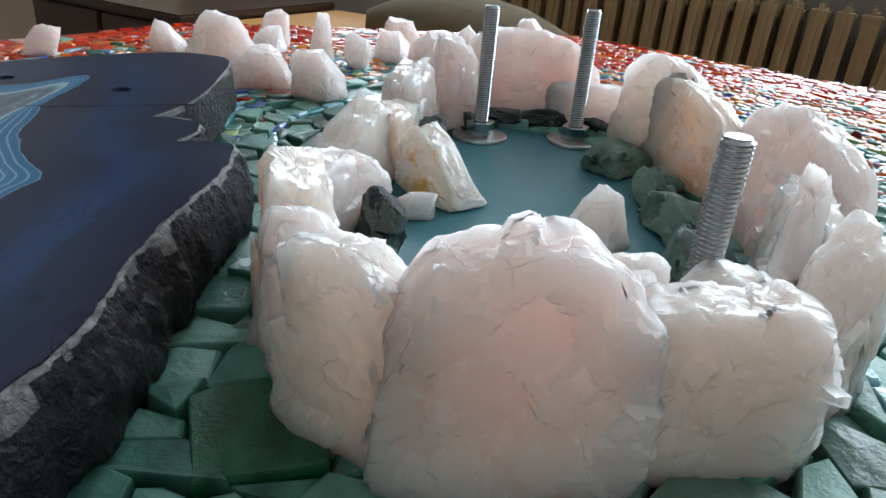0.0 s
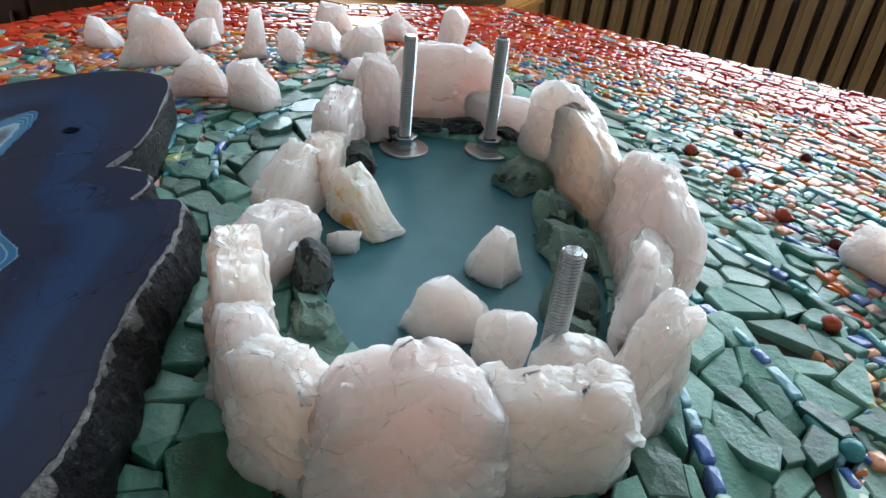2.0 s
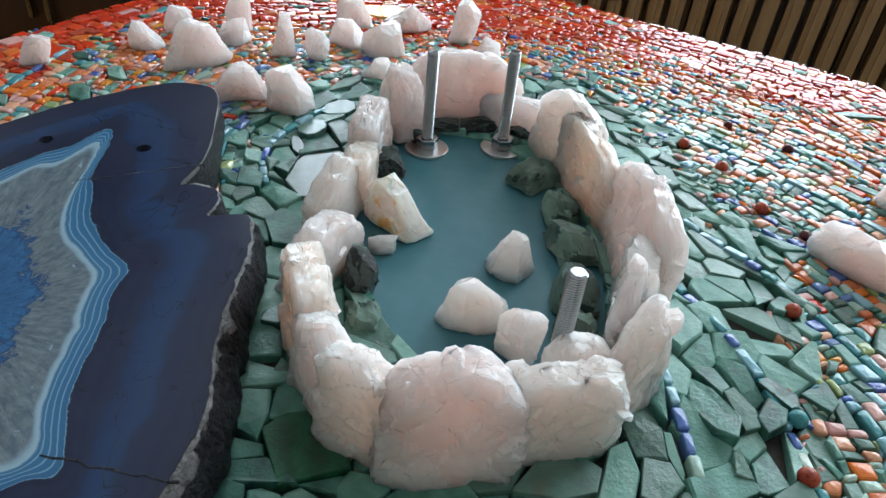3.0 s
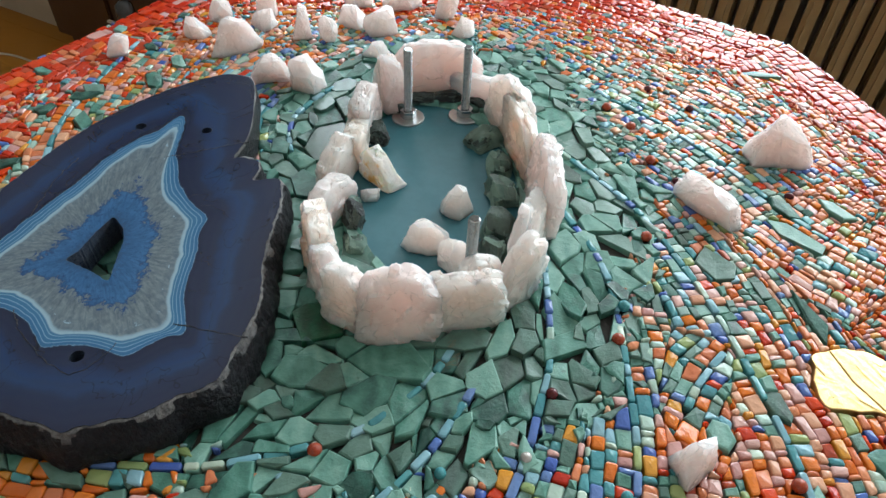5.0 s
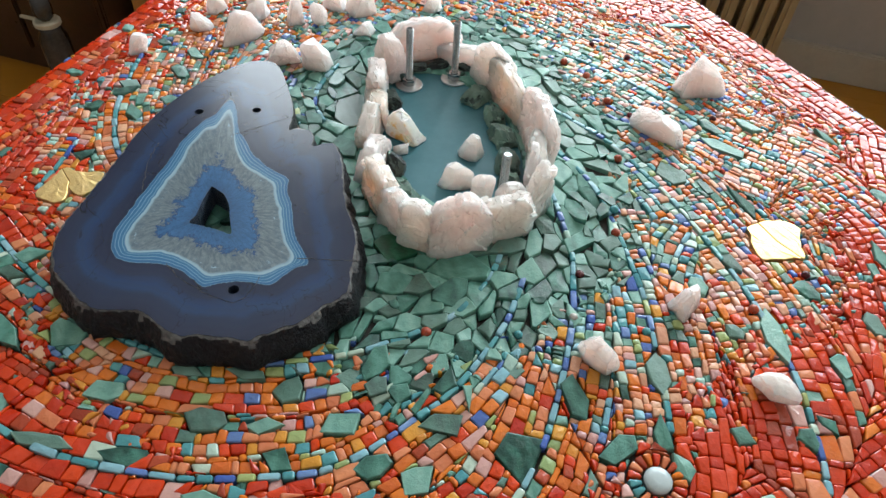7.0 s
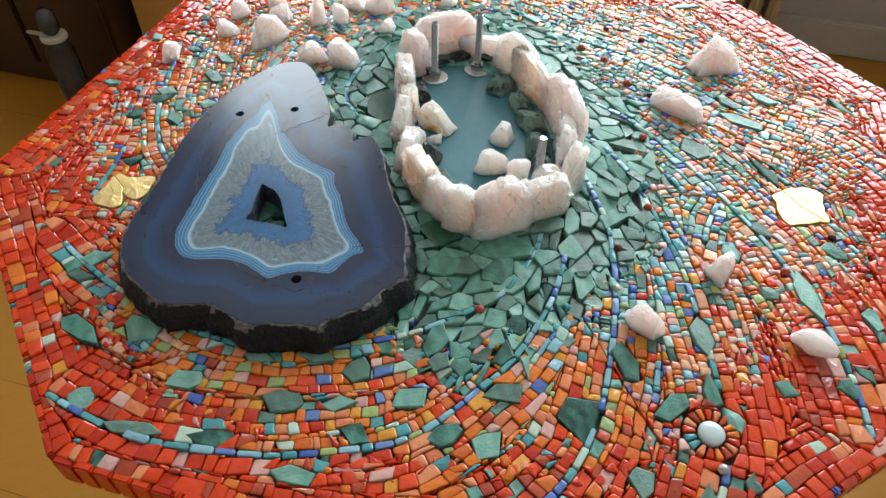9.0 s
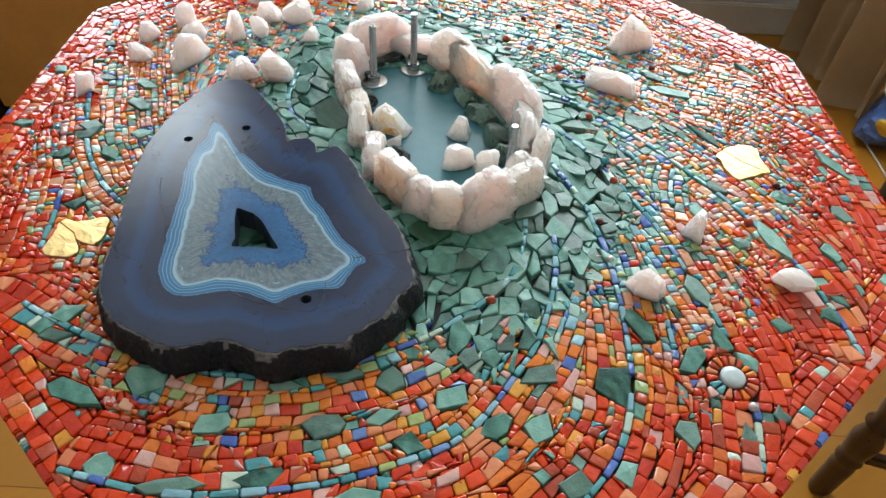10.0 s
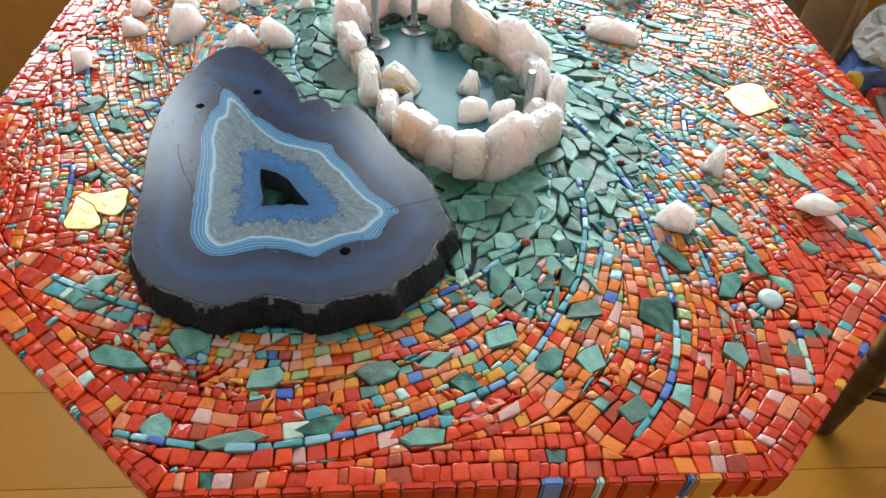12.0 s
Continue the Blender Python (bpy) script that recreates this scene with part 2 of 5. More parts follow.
M_BAGBLUE = plain("printed_film", (0.06, 0.12, 0.36), (0.10, 0.18, 0.42), 14, 0.3, 0.4, 0.01)
M_BAGRED = plain("printed_red", (0.55, 0.05, 0.03), (0.45, 0.04, 0.03), 14, 0.3, 0.3)
M_BAGYELLOW = plain("printed_yellow", (0.72, 0.45, 0.03), (0.62, 0.38, 0.03), 14, 0.3, 0.3)
M_JAR = plain("smoked_glass", (0.02, 0.02, 0.022), (0.05, 0.05, 0.05), 14, 0.15, 0.05)
M_GREENPLASTIC = plain("green_plastic", (0.05, 0.20, 0.03), (0.04, 0.15, 0.03), 20, 0.4, 0.05)
M_CABLE = plain("cable_rubber", (0.62, 0.58, 0.50), (0.52, 0.48, 0.42), 20, 0.5, 0.05)


def floor_material():
    n = Nodes("oak_floor")
    v = world_coords(n)
    r = n.random()
    m = n.add("ShaderNodeMapping", Vector=v)
    m.inputs["Rotation"].default_value = (0, 0, radians(35))
    m.inputs["Scale"].default_value = (2.0, 30.0, 1)
    grain = n.noise(3.0, 6, 0.6, m.outputs[0], 0.4)
    base = n.mix(grain, (0.37, 0.145, 0.009), (0.48, 0.205, 0.015))
    base = n.mix(n.math("MULTIPLY", r, 0.35), base, (0.30, 0.135, 0.014))
    n.bump(grain, 0.12, 0.001)
    return n.put(Base_Color=base, Roughness=n.math("ADD", n.math("MULTIPLY", n.noise(6, 4, 0.6, v), 0.2), 0.28))


M_FLOOR = floor_material()


def agate_material():
    """band: 0 at the cavity, 1 druzy, 2 white line, 3 end of the fine bands, 4 rim."""
    n = Nodes("blue_agate")
    v = world_coords(n)
    a = n.t.nodes.new("ShaderNodeAttribute")
    a.attribute_name = "band"
    wob = n.math("MULTIPLY", n.math("SUBTRACT", n.noise(55, 5, 0.6, v), 0.5), 0.22)
    rag = n.math("MULTIPLY", n.math("SUBTRACT", n.noise(120, 7, 0.75, v, 0.6), 0.5), 1.9)
    inner = n.math("LESS_THAN", a.outputs["Fac"], 1.75)
    b = n.math("ADD", n.math("ADD", a.outputs["Fac"], wob), n.math("MULTIPLY", rag, inner))
    u = n.math("DIVIDE", b, 4.0)
    base = n.ramp(u, [
        (0.0, (0.030, 0.085, 0.19)), (0.05, (0.034, 0.115, 0.26)), (0.20, (0.045, 0.145, 0.31)), (0.235, (0.020, 0.060, 0.17)), (0.262, (0.075, 0.108, 0.14)),
        (0.36, (0.088, 0.122, 0.145)), (0.470, (0.090, 0.130, 0.165)), (0.488, (0.26, 0.38, 0.46)), (0.510, (0.30, 0.43, 0.52)), (0.530, (0.055, 0.155, 0.28)),
        (0.62, (0.045, 0.145, 0.28)), (0.735, (0.034, 0.120, 0.25)), (0.746, (0.008, 0.014, 0.040)), (0.815, (0.011, 0.020, 0.056)), (0.84, (0.012, 0.034, 0.105)),
        (0.885, (0.017, 0.046, 0.120)), (0.915, (0.014, 0.025, 0.066)), (1.0, (0.015, 0.020, 0.046))])
    xyz = n.add("ShaderNodeSeparateXYZ", Vector=n.coords())
    polar = n.t.nodes.new("ShaderNodeCombineXYZ")
    n.t.links.new(n.math("MULTIPLY", n.math("ARCTAN2", xyz.outputs["Y"], xyz.outputs["X"]), 26.0), polar.inputs[0])
    n.t.links.new(n.math("MULTIPLY", a.outputs["Fac"], 3.0), polar.inputs[1])
    needles = n.noise(1.0, 6, 0.7, polar.outputs[0], 0.6)
    needles = n.math("ADD", n.math("MULTIPLY", needles, 0.65), n.math("MULTIPLY", n.noise(130, 8, 0.75, v, 1.4), 0.35))
    streak = n.ramp(needles, [(0.42, (0, 0, 0)), (0.60, (1, 1, 1))])
    grey = n.math("MULTIPLY", n.math("GREATER_THAN", u, 0.25), n.math("LESS_THAN", u, 0.48))
    base = n.mix(n.math("MULTIPLY", n.math("MULTIPLY", streak, grey), 0.75), base, (0.21, 0.255, 0.28))
    speck = n.ramp(n.noise(330, 5, 0.7, v), [(0.56, (0, 0, 0)), (0.66, (1, 1, 1))])
    blue = n.math("LESS_THAN", u, 0.25)
    base = n.mix(n.math("MULTIPLY", n.math("MULTIPLY", n.math("MAXIMUM", speck, n.math("MULTIPLY", streak, 0.6)), blue), 0.85), base, (0.012, 0.036, 0.11))
    fine = n.ramp(n.math("ADD", n.math("MULTIPLY", n.math("SINE", n.math("MULTIPLY", b, 26.0)), 0.5), 0.5), [(0.80, (0, 0, 0)), (0.99, (1, 1, 1))])
    zone = n.math("MULTIPLY", n.math("GREATER_THAN", u, 0.515), n.math("LESS_THAN", u, 0.74))
    base = n.mix(n.math("MULTIPLY", n.math("MULTIPLY", fine, zone), 0.62), base, (0.26, 0.42, 0.54))
    broad = n.math("ADD", n.math("MULTIPLY", n.math("SINE", n.math("MULTIPLY", b, 47.0)), 0.5), 0.5)
    outer = n.math("GREATER_THAN", u, 0.74)
    base = n.mix(n.math("MULTIPLY", n.math("MULTIPLY", broad, outer), 0.22), base, (0.020, 0.032, 0.062))
    cloud = n.ramp(n.noise(19, 6, 0.68, v, 0.8), [(0.42, (0, 0, 0)), (0.75, (1, 1, 1))])
    base = n.mix(n.math("MULTIPLY", n.math("MULTIPLY", cloud, outer), 0.40), base, (0.022, 0.030, 0.070))
    crack = n.ramp(n.math("ABSOLUTE", n.math("SUBTRACT", n.noise(13, 4, 0.55, v, 0.8), 0.52)), [(0.0, (1, 1, 1)), (0.0035, (0, 0, 0))])
    base = n.mix(n.math("MULTIPLY", crack, n.math("MULTIPLY", outer, 0.7)), base, (0.004, 0.005, 0.01))
    n.bump(n.math("ADD", n.noise(35, 3, 0.5, v), n.math("MULTIPLY", n.noise(900, 3, 0.5, v), 0.05)), 0.10, 0.0012)
    return n.put(Base_Color=base, Roughness=n.math("ADD", n.math("MULTIPLY", n.noise(40, 4, 0.6, v), 0.14), 0.15), IOR=1.46)


M_AGATE = agate_material()


# ---- mesh helpers ----
def mesh_of(bm, name, mat, smooth=False):
    me = bpy.data.meshes.new(name)
    if smooth:
        for f in bm.faces:
            f.smooth = True
    bm.to_mesh(me)
    bm.free()
    for m in mat if isinstance(mat, (list, tuple)) else [mat]:
        me.materials.append(m)
    return me


def part(name, bm, material, parent, label="", smooth=False):
    ob = new(name, mesh_of(bm, name, material, smooth))
    ob.parent = parent
    return tagged(ob, label)


def thing(name, bm, material, label, category, group="", kind="", smooth=False):
    return tagged(new(name, mesh_of(bm, name, material, smooth)), label, category, group, kind)


def empty(name, m, label, category, group="", kind=""):
    ob = tagged(new(name), label, category, group, kind)
    ob.matrix_world = m
    ob.empty_display_size = 0.05
    return ob


def box(bm, x0, x1, y0, y1, z0, z1, bevel=0.0, m=None):
    vs = bmesh.ops.create_cube(bm, size=1)["verts"]
    for v in vs:
        v.co = Vector(((x0 + x1) / 2 + v.co.x * (x1 - x0), (y0 + y1) / 2 + v.co.y * (y1 - y0), (z0 + z1) / 2 + v.co.z * (z1 - z0)))
    if bevel:
        es = list({e for v in vs for e in v.link_edges})
        r = bmesh.ops.bevel(bm, geom=es, offset=bevel, segments=2, affect="EDGES")
        vs = list({v for v in r["verts"]} | {v for v in vs if v.is_valid})
    if m is not None:
        for v in vs:
            if v.is_valid:
                v.co = m @ v.co
    return bm


def boxed(*args, **kw):
    return box(bmesh.new(), *args, **kw)


def lathe(profile, segs=24, cap=True):
    bm = bmesh.new()
    rings = []
    for r, z in profile:
        rings.append([bm.verts.new((r * math.cos(2 * math.pi * i / segs), r * math.sin(2 * math.pi * i / segs), z)) for i in range(segs)])
    for a, b in zip(rings, rings[1:]):
        for i in range(segs):
            bm.faces.new((a[i], a[(i + 1) % segs], b[(i + 1) % segs], b[i]))
    if cap:
        bm.faces.new(rings[0][::-1])
        bm.faces.new(rings[-1])
    return bm


def tube(points, r, segs=8):
    bm = bmesh.new()
    rings = []
    for i, p in enumerate(points):
        d = (Vector(points[min(i + 1, len(points) - 1)]) - Vector(points[max(i - 1, 0)])).normalized()
        s = d.cross((0, 0, 1))
        s = s.normalized() if s.length > 1e-4 else Vector((1, 0, 0))
        u = s.cross(d)
        rings.append([bm.verts.new(Vector(p) + r * (math.cos(2 * math.pi * k / segs) * s + math.sin(2 * math.pi * k / segs) * u)) for k in range(segs)])
    for a, b in zip(rings, rings[1:]):
        for i in range(segs):
            bm.faces.new((a[i], a[(i + 1) % segs], b[(i + 1) % segs], b[i]))
    bm.faces.new(rings[0][::-1])
    bm.faces.new(rings[-1])
    return bm


def smooth_line(pts, step=0.004):
    """Catmull-Rom through the points, at even steps."""
    p = [np.array(q, float) for q in pts]
    p = [2 * p[0] - p[1]] + p + [2 * p[-1] - p[-2]]
    out = []
    for i in range(1, len(p) - 2):
        n = max(2, int(np.linalg.norm(p[i + 1] - p[i]) / step))
        for k in range(n):
            s = k / n
            out.append(0.5 * (2 * p[i] + (p[i + 1] - p[i - 1]) * s + (2 * p[i - 1] - 5 * p[i] + 4 * p[i + 1] - p[i + 2]) * s * s + (3 * p[i] - p[i - 1] - 3 * p[i + 1] + p[i + 2]) * s ** 3))
    out.append(p[-2])
    return np.array(out)


def broken(q, scale):
    """Height of a broken surface at q: every cell is a flat facet with a tilt of its own."""
    q = q * scale
    cell = noise.voronoi(q)[1][0]
    way = noise.noise_vector(cell * 5.37 + Vector((0.3, 0.7, 0.1)))
    return way.dot(q - cell) * 1.6 + 0.45 * noise.noise(cell * 3.91 + Vector((0.2, 0.4, 0.6)))


def rock_bm(seed, lx, ly, lz, taper=0.15, cuts=30, rough=0.05, lean=(0.0, 0.0), sub=4, boxy=3.6, crest=0.0, floor=-3.0, deep=(0.66, 1.02), swell=1.16):
    """A broken lump: a boxy ball, cut by planes, chipped and roughened, standing on z = 0."""
    rng = random.Random(seed)
    bm = bmesh.new()
    bmesh.ops.create_icosphere(bm, subdivisions=sub, radius=1)
    planes = []
    for _ in range(cuts):
        d = Vector((rng.gauss(0, 1), rng.gauss(0, 1), max(floor, rng.gauss(0.1, 0.75)))).normalized()
        planes.append((d, rng.uniform(*deep)))
    planes.append((Vector((rng.gauss(0, 0.35), rng.gauss(0, 0.35), 1)).normalized(), rng.uniform(0.72, 0.9)))
    off = Vector((rng.uniform(-50, 50), rng.uniform(-50, 50), rng.uniform(-50, 50)))
    for v in bm.verts:
        c = v.co.copy()
        c *= (abs(c.x) ** boxy + abs(c.y) ** boxy + abs(c.z) ** boxy) ** (-1 / boxy)
        for d, h in planes:
            e = c.dot(d) - h
            if e > 0:
                c -= d * e
        q = Vector((c.x * lx, c.y * ly, c.z * lz)) / 0.042 + off
        chip = noise.voronoi(q * 2.3)[0]
        chip2 = noise.voronoi(q * 6.0)[0]
        c += c.normalized() * (noise.noise(q * 1.4) * rough * 1.0 + (chip[1] - chip[0] - 0.3) * rough * 0.8 + (chip2[1] - chip2[0] - 0.3) * rough * 0.55 + noise.noise(q * 13) * rough * 0.16)
        c += c.normalized() * rough * (1.1 * broken(q, 1.6) + 0.4 * broken(q, 4.5))
        h = (c.z + 1) / 2
        s = swell + 0.10 * max(0.0, 0.5 - h) - 0.7 * taper * max(0.0, h)
        z = max(0.0, h) * (1 + crest * noise.noise(Vector((c.x * 1.9, c.y * 1.9, seed))))
        v.co = Vector((c.x * s * lx / 2 + lean[0] * h * lz, c.y * s * ly / 2 + lean[1] * h * lz, max(0.0, z) * lz * 1.03))
    return bm


CORNERS = [(.522, .180), (.470, .523), (.178, .797), (-.222, .716), (-.474, .364), (-.396, .020), (-.063, -.210), (.300, -.153)]


def octagon(grow, z):
    """The table's eight corners, moved out from the middle by so much."""
    out = []
    for x, y in CORNERS:
        d = Vector((x - CX, y - CY, 0))
        d = d * (1 + grow / d.length)
        out.append(Vector((CX + d.x, CY + d.y, z)))
    return out


# ---- room ----
def wall(name, m, w, h, paint, holes=()):
    """A wall 0.2 thick, inner face on y = 0, x along it, with openings (x0, x1, z0, z1)."""
    bm = bmesh.new()
    x = 0.0
    for x0, x1, z0, z1 in holes:
        box(bm, x, x0, 0, 0.2, 0, h)
        box(bm, x0, x1, 0, 0.2, 0, z0)
        box(bm, x0, x1, 0, 0.2, z1, h)
        x = x1
    box(bm, x, w, 0, 0.2, 0, h)
    bm.transform(m)
    return thing(name, bm, paint, "plastered and painted room wall", "wall", kind="structure")


# wall tones steer the bounce: dark north and west, pale east and south
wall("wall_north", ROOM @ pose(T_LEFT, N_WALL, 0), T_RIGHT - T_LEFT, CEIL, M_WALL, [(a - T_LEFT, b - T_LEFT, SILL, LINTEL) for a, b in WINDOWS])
wall("wall_east", ROOM @ pose(T_RIGHT, N_WALL, 0, 0, 0, -90), N_WALL - N_BACK, CEIL, M_BOUNCEWALL)
wall("wall_south", ROOM @ pose(T_RIGHT, N_BACK, 0, 0, 0, 180), T_RIGHT - T_LEFT, CEIL, M_BOUNCEWALL)
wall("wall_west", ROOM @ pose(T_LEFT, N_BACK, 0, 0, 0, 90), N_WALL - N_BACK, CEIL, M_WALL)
bm = boxed(T_LEFT - 0.2, T_RIGHT + 0.2, N_BACK - 0.2, N_WALL + 0.2, CEIL, CEIL + 0.15)
bm.transform(ROOM)
thing("ceiling", bm, M_CEIL, "plain white painted ceiling", "ceiling", kind="structure")
bm = boxed(T_LEFT - 0.2, T_RIGHT + 0.2, N_BACK - 0.2, N_WALL + 0.2, -0.2, -0.012)
bm.transform(ROOM)
floor = thing("floor", bm, M_FLOOR, "honey-coloured oak strip floor", "floor", kind="structure")
bm = boxed(T_LEFT, T_RIGHT, N_WALL - 0.025, N_WALL, 0.0, 0.11, bevel=0.005)
bm.transform(ROOM)
thing("baseboard", bm, M_TRIM, "beige painted baseboard along the wall", "baseboard", kind="structure")
bm = boxed(T_RIGHT - 0.025, T_RIGHT, N_BACK, N_WALL - 0.026, 0.0, 0.11, bevel=0.005)
bm.transform(ROOM)
thing("baseboard", bm, M_TRIM, "beige painted baseboard along the wall", "baseboard", kind="structure")

for k, (t0, t1) in enumerate(WINDOWS):
    w = empty("window_%d" % (k + 1), ROOM @ pose(t0, N_WALL, 0), "white painted wooden window above the radiator", "window", kind="structure")
    W = t1 - t0
    for a in ((0, W, SILL, SILL + 0.06), (0, W, LINTEL - 0.06, LINTEL), (0, 0.06, SILL + 0.06, LINTEL - 0.06), (W - 0.06, W, SILL + 0.06, LINTEL - 0.06)):
        part("window_frame", boxed(a[0], a[1], 0.06, 0.12, a[2], a[3]), M_WHITE, w)
    if W > 1:
        part("mullion", boxed(W / 2 - 0.04, W / 2 + 0.04, 0.06, 0.12, SILL + 0.06, LINTEL - 0.06), M_WHITE, w)
    part("window_sill", boxed(-0.05, W + 0.05, -0.14, 0.05, SILL - 0.035, SILL, bevel=0.006), M_WHITE, w)

# floor boards, cut in two lengths
boards = []
for i in range(22):
    n0 = N_BACK + i * 0.195
    cut = T_LEFT + 1.1 + (i * 1.37) % 2.4
    for a, b in ((T_LEFT, cut), (cut, T_RIGHT)):
        bm = boxed(a + 0.0003, b - 0.0003, n0 + 0.0003, min(N_WALL, n0 + 0.195) - 0.0003, -0.012, 0.0, bevel=0.0006)
        bm.transform(ROOM)
        part("plank", bm, M_FLOOR, floor)


# ---- furniture in the background ----
def radiator(t0, t1, n):
    count = round((t1 - t0) / 0.052)
    r = empty("radiator", ROOM @ pose(t0, n, 0), "beige painted cast-iron column radiator under the window", "radiator")
    for i in range(count):
        x = i * 0.052
        bm = bmesh.new()
        for y in (-0.06, 0.06):
            box(bm, x + 0.009, x + 0.043, y - 0.032, y + 0.032, 0.09, 0.75, bevel=0.013)
        box(bm, x + 0.004, x + 0.048, -0.05, 0.05, 0.70, 0.74, bevel=0.01)
        box(bm, x + 0.004, x + 0.048, -0.05, 0.05, 0.11, 0.15, bevel=0.01)
        part("section", bm, M_RADIATOR, r)
    for x in (0.03, count * 0.052 - 0.03):
        for y in (-0.05, 0.05):
            part("foot", boxed(x - 0.015, x + 0.015, y - 0.015, y + 0.015, 0, 0.1), M_RADIATOR, r)


radiator(-1.10, 0.45, 1.85)


def cabinet(name, t0, t1, n0, n1, h, mat, label, doors=2, handle=M_ZINC):
    c = empty(name, ROOM @ pose(t0, n0, 0), label, "cabinet")
    w, d = t1 - t0, n1 - n0
    part("plinth", boxed(0.02, w - 0.02, 0.03, d, 0, 0.07), mat, c)
    part("body", boxed(0, w, 0.02, d, 0.07, h - 0.02, bevel=0.004), mat, c)
    part("top", boxed(-0.012, w + 0.012, -0.005, d, h - 0.02, h, bevel=0.005), mat, c)
    for i in range(doors):
        dr = part("door", boxed(i * w / doors + 0.006, (i + 1) * w / doors - 0.006, 0, 0.019, 0.08, h - 0.03, bevel=0.004), mat, c)
        x = (i + (0.88 if i % 2 == 0 else 0.12)) * w / doors
        part("handle", boxed(x - 0.006, x + 0.006, -0.025, 0.0, h * 0.55, h * 0.55 + 0.1, bevel=0.004), handle, dr)
    return c


cabinet("cream_cabinet", -2.75, -2.0, 1.15, 1.60, 0.80, M_CREAM, "cream painted low cabinet standing on the oak floor", 2)
cabinet("dark_cabinet", -1.93, -1.36, 1.06, 1.60, 0.62, M_DARKWOOD, "dark walnut low cabinet beside the cream one", 2)
cabinet("honey_cabinet", -1.33, -0.55, 1.15, 1.60, 0.60, M_ORANGEWOOD, "honey-coloured wooden low cabinet near the window", 1)

jar = empty("jar", ROOM @ pose(-1.45, 0.97, 0), "tall dark glass jar with a pale lid on the floor", "jar")
part("body", lathe([(0.030, 0), (0.036, 0.008), (0.038, 0.05), (0.038, 0.21), (0.028, 0.235), (0.028, 0.245)]), M_JAR, jar, smooth=True)
part("lid", lathe([(0.030, 0.245), (0.034, 0.248), (0.034, 0.258), (0.028, 0.261)]), M_CREAM, jar, "pale cream lid")
part("handle", boxed(-0.085, -0.025, -0.006, 0.006, 0.249, 0.257, bevel=0.003), M_CREAM, jar)
part("knob", lathe([(0.014, 0.261), (0.022, 0.27), (0.025, 0.29), (0.022, 0.32), (0.010, 0.33)]), M_JAR, jar, "smoked glass knob", True)

bm = lathe([(0.25, 0.0), (0.24, 0.05), (0.16, 0.09), (0.05, 0.11)], 32)
for v in bm.verts:
    v.co += Vector((noise.noise(v.co * 9) * 0.02, 0, 0))
bm.transform(ROOM @ pose(-0.82, 1.40, 0.60) @ Matrix.Diagonal((1, 0.6, 1, 1)))
thing("folded_cloth", bm, M_OLIVE, "olive brown folded cloth lying on the honey cabinet", "cloth", smooth=True)
bm = boxed(-2.5, -2.1, 1.25, 1.4, 0.80, 0.83, bevel=0.01)
bm.transform(ROOM)
thing("plastic_tray", bm, M_GREENPLASTIC, "green plastic tray on the cream cabinet", "tray")

# curtain beside the window corner
bm = bmesh.new()
cols = []
for i in range(121):
    s = i / 120
    t = 1.12 + 0.045 * math.sin(s * 19) + 0.02 * math.sin(s * 47 + 1)
    col = []
    for j in range(13):
        z = 0.012 + 0.94 * j / 12
        g = 1 + 0.35 * (1 - j / 12)
        col.append(bm.verts.new(room(1.12 + (t - 1.12) * g, 1.42 + s * 0.50, z)))
    cols.append(col)
for a, b in zip(cols, cols[1:]):
    for j in range(12):
        bm.faces.new((a[j], b[j], b[j + 1], a[j + 1]))
bmesh.ops.solidify(bm, geom=bm.faces[:], thickness=0.004)
thing("curtain", bm, M_CURTAIN, "heavy beige curtain cloth draped in folds down to the floor", "curtain", smooth=True)

bag = empty("shopping_bag", pose(1.80, 0.40, 0), "crumpled white plastic bag with a printed blue base", "bag")
bm = rock_bm(71, 0.23, 0.20, 0.24, 0.35, 14, 0.09, sub=4, boxy=2.4, crest=0.4)
for v in bm.verts:
    v.co.z = v.co.z * 0.8 + 0.10
part("upper_film", bm, M_BAG, bag, "white crumpled film")
part("printed_base", rock_bm(72, 0.24, 0.21, 0.15, -0.05, 10, 0.04, sub=4), M_BAGBLUE, bag, "blue printed film")
part("red_print", rock_bm(73, 0.06, 0.03, 0.06, 0, 5, 0.04, sub=3), M_BAGRED, bag, "red printed patch").matrix_local = pose(-0.105, -0.075, 0.03, 0, 0, 130)
part("yellow_print", rock_bm(74, 0.045, 0.03, 0.05, 0, 5, 0.04, sub=3), M_BAGYELLOW, bag, "yellow printed patch").matrix_local = pose(-0.135, 0.0, 0.07, 0, 0, 95)

pts = smooth_line([(1.72, 0.46, 0.004), (1.66, 0.38, 0.004), (1.59, 0.28, 0.004), (1.55, 0.18, 0.004), (1.56, 0.02, 0.004), (1.62, -0.2, 0.004)], 0.02)
thing("cable", tube([tuple(p) for p in pts], 0.0035), M_CABLE, "thin pale cable lying on the floor", "cable", smooth=True)
pts = smooth_line([(-1.02, 1.90, 0.004), (-1.15, 1.98, 0.004), (-1.30, 2.0, 0.004), (-1.5, 1.95, 0.004)], 0.02)
thing("cable", tube([tuple(p) for p in pts], 0.0035), M_CABLE, "thin pale cable lying by the cabinet", "cable", smooth=True)


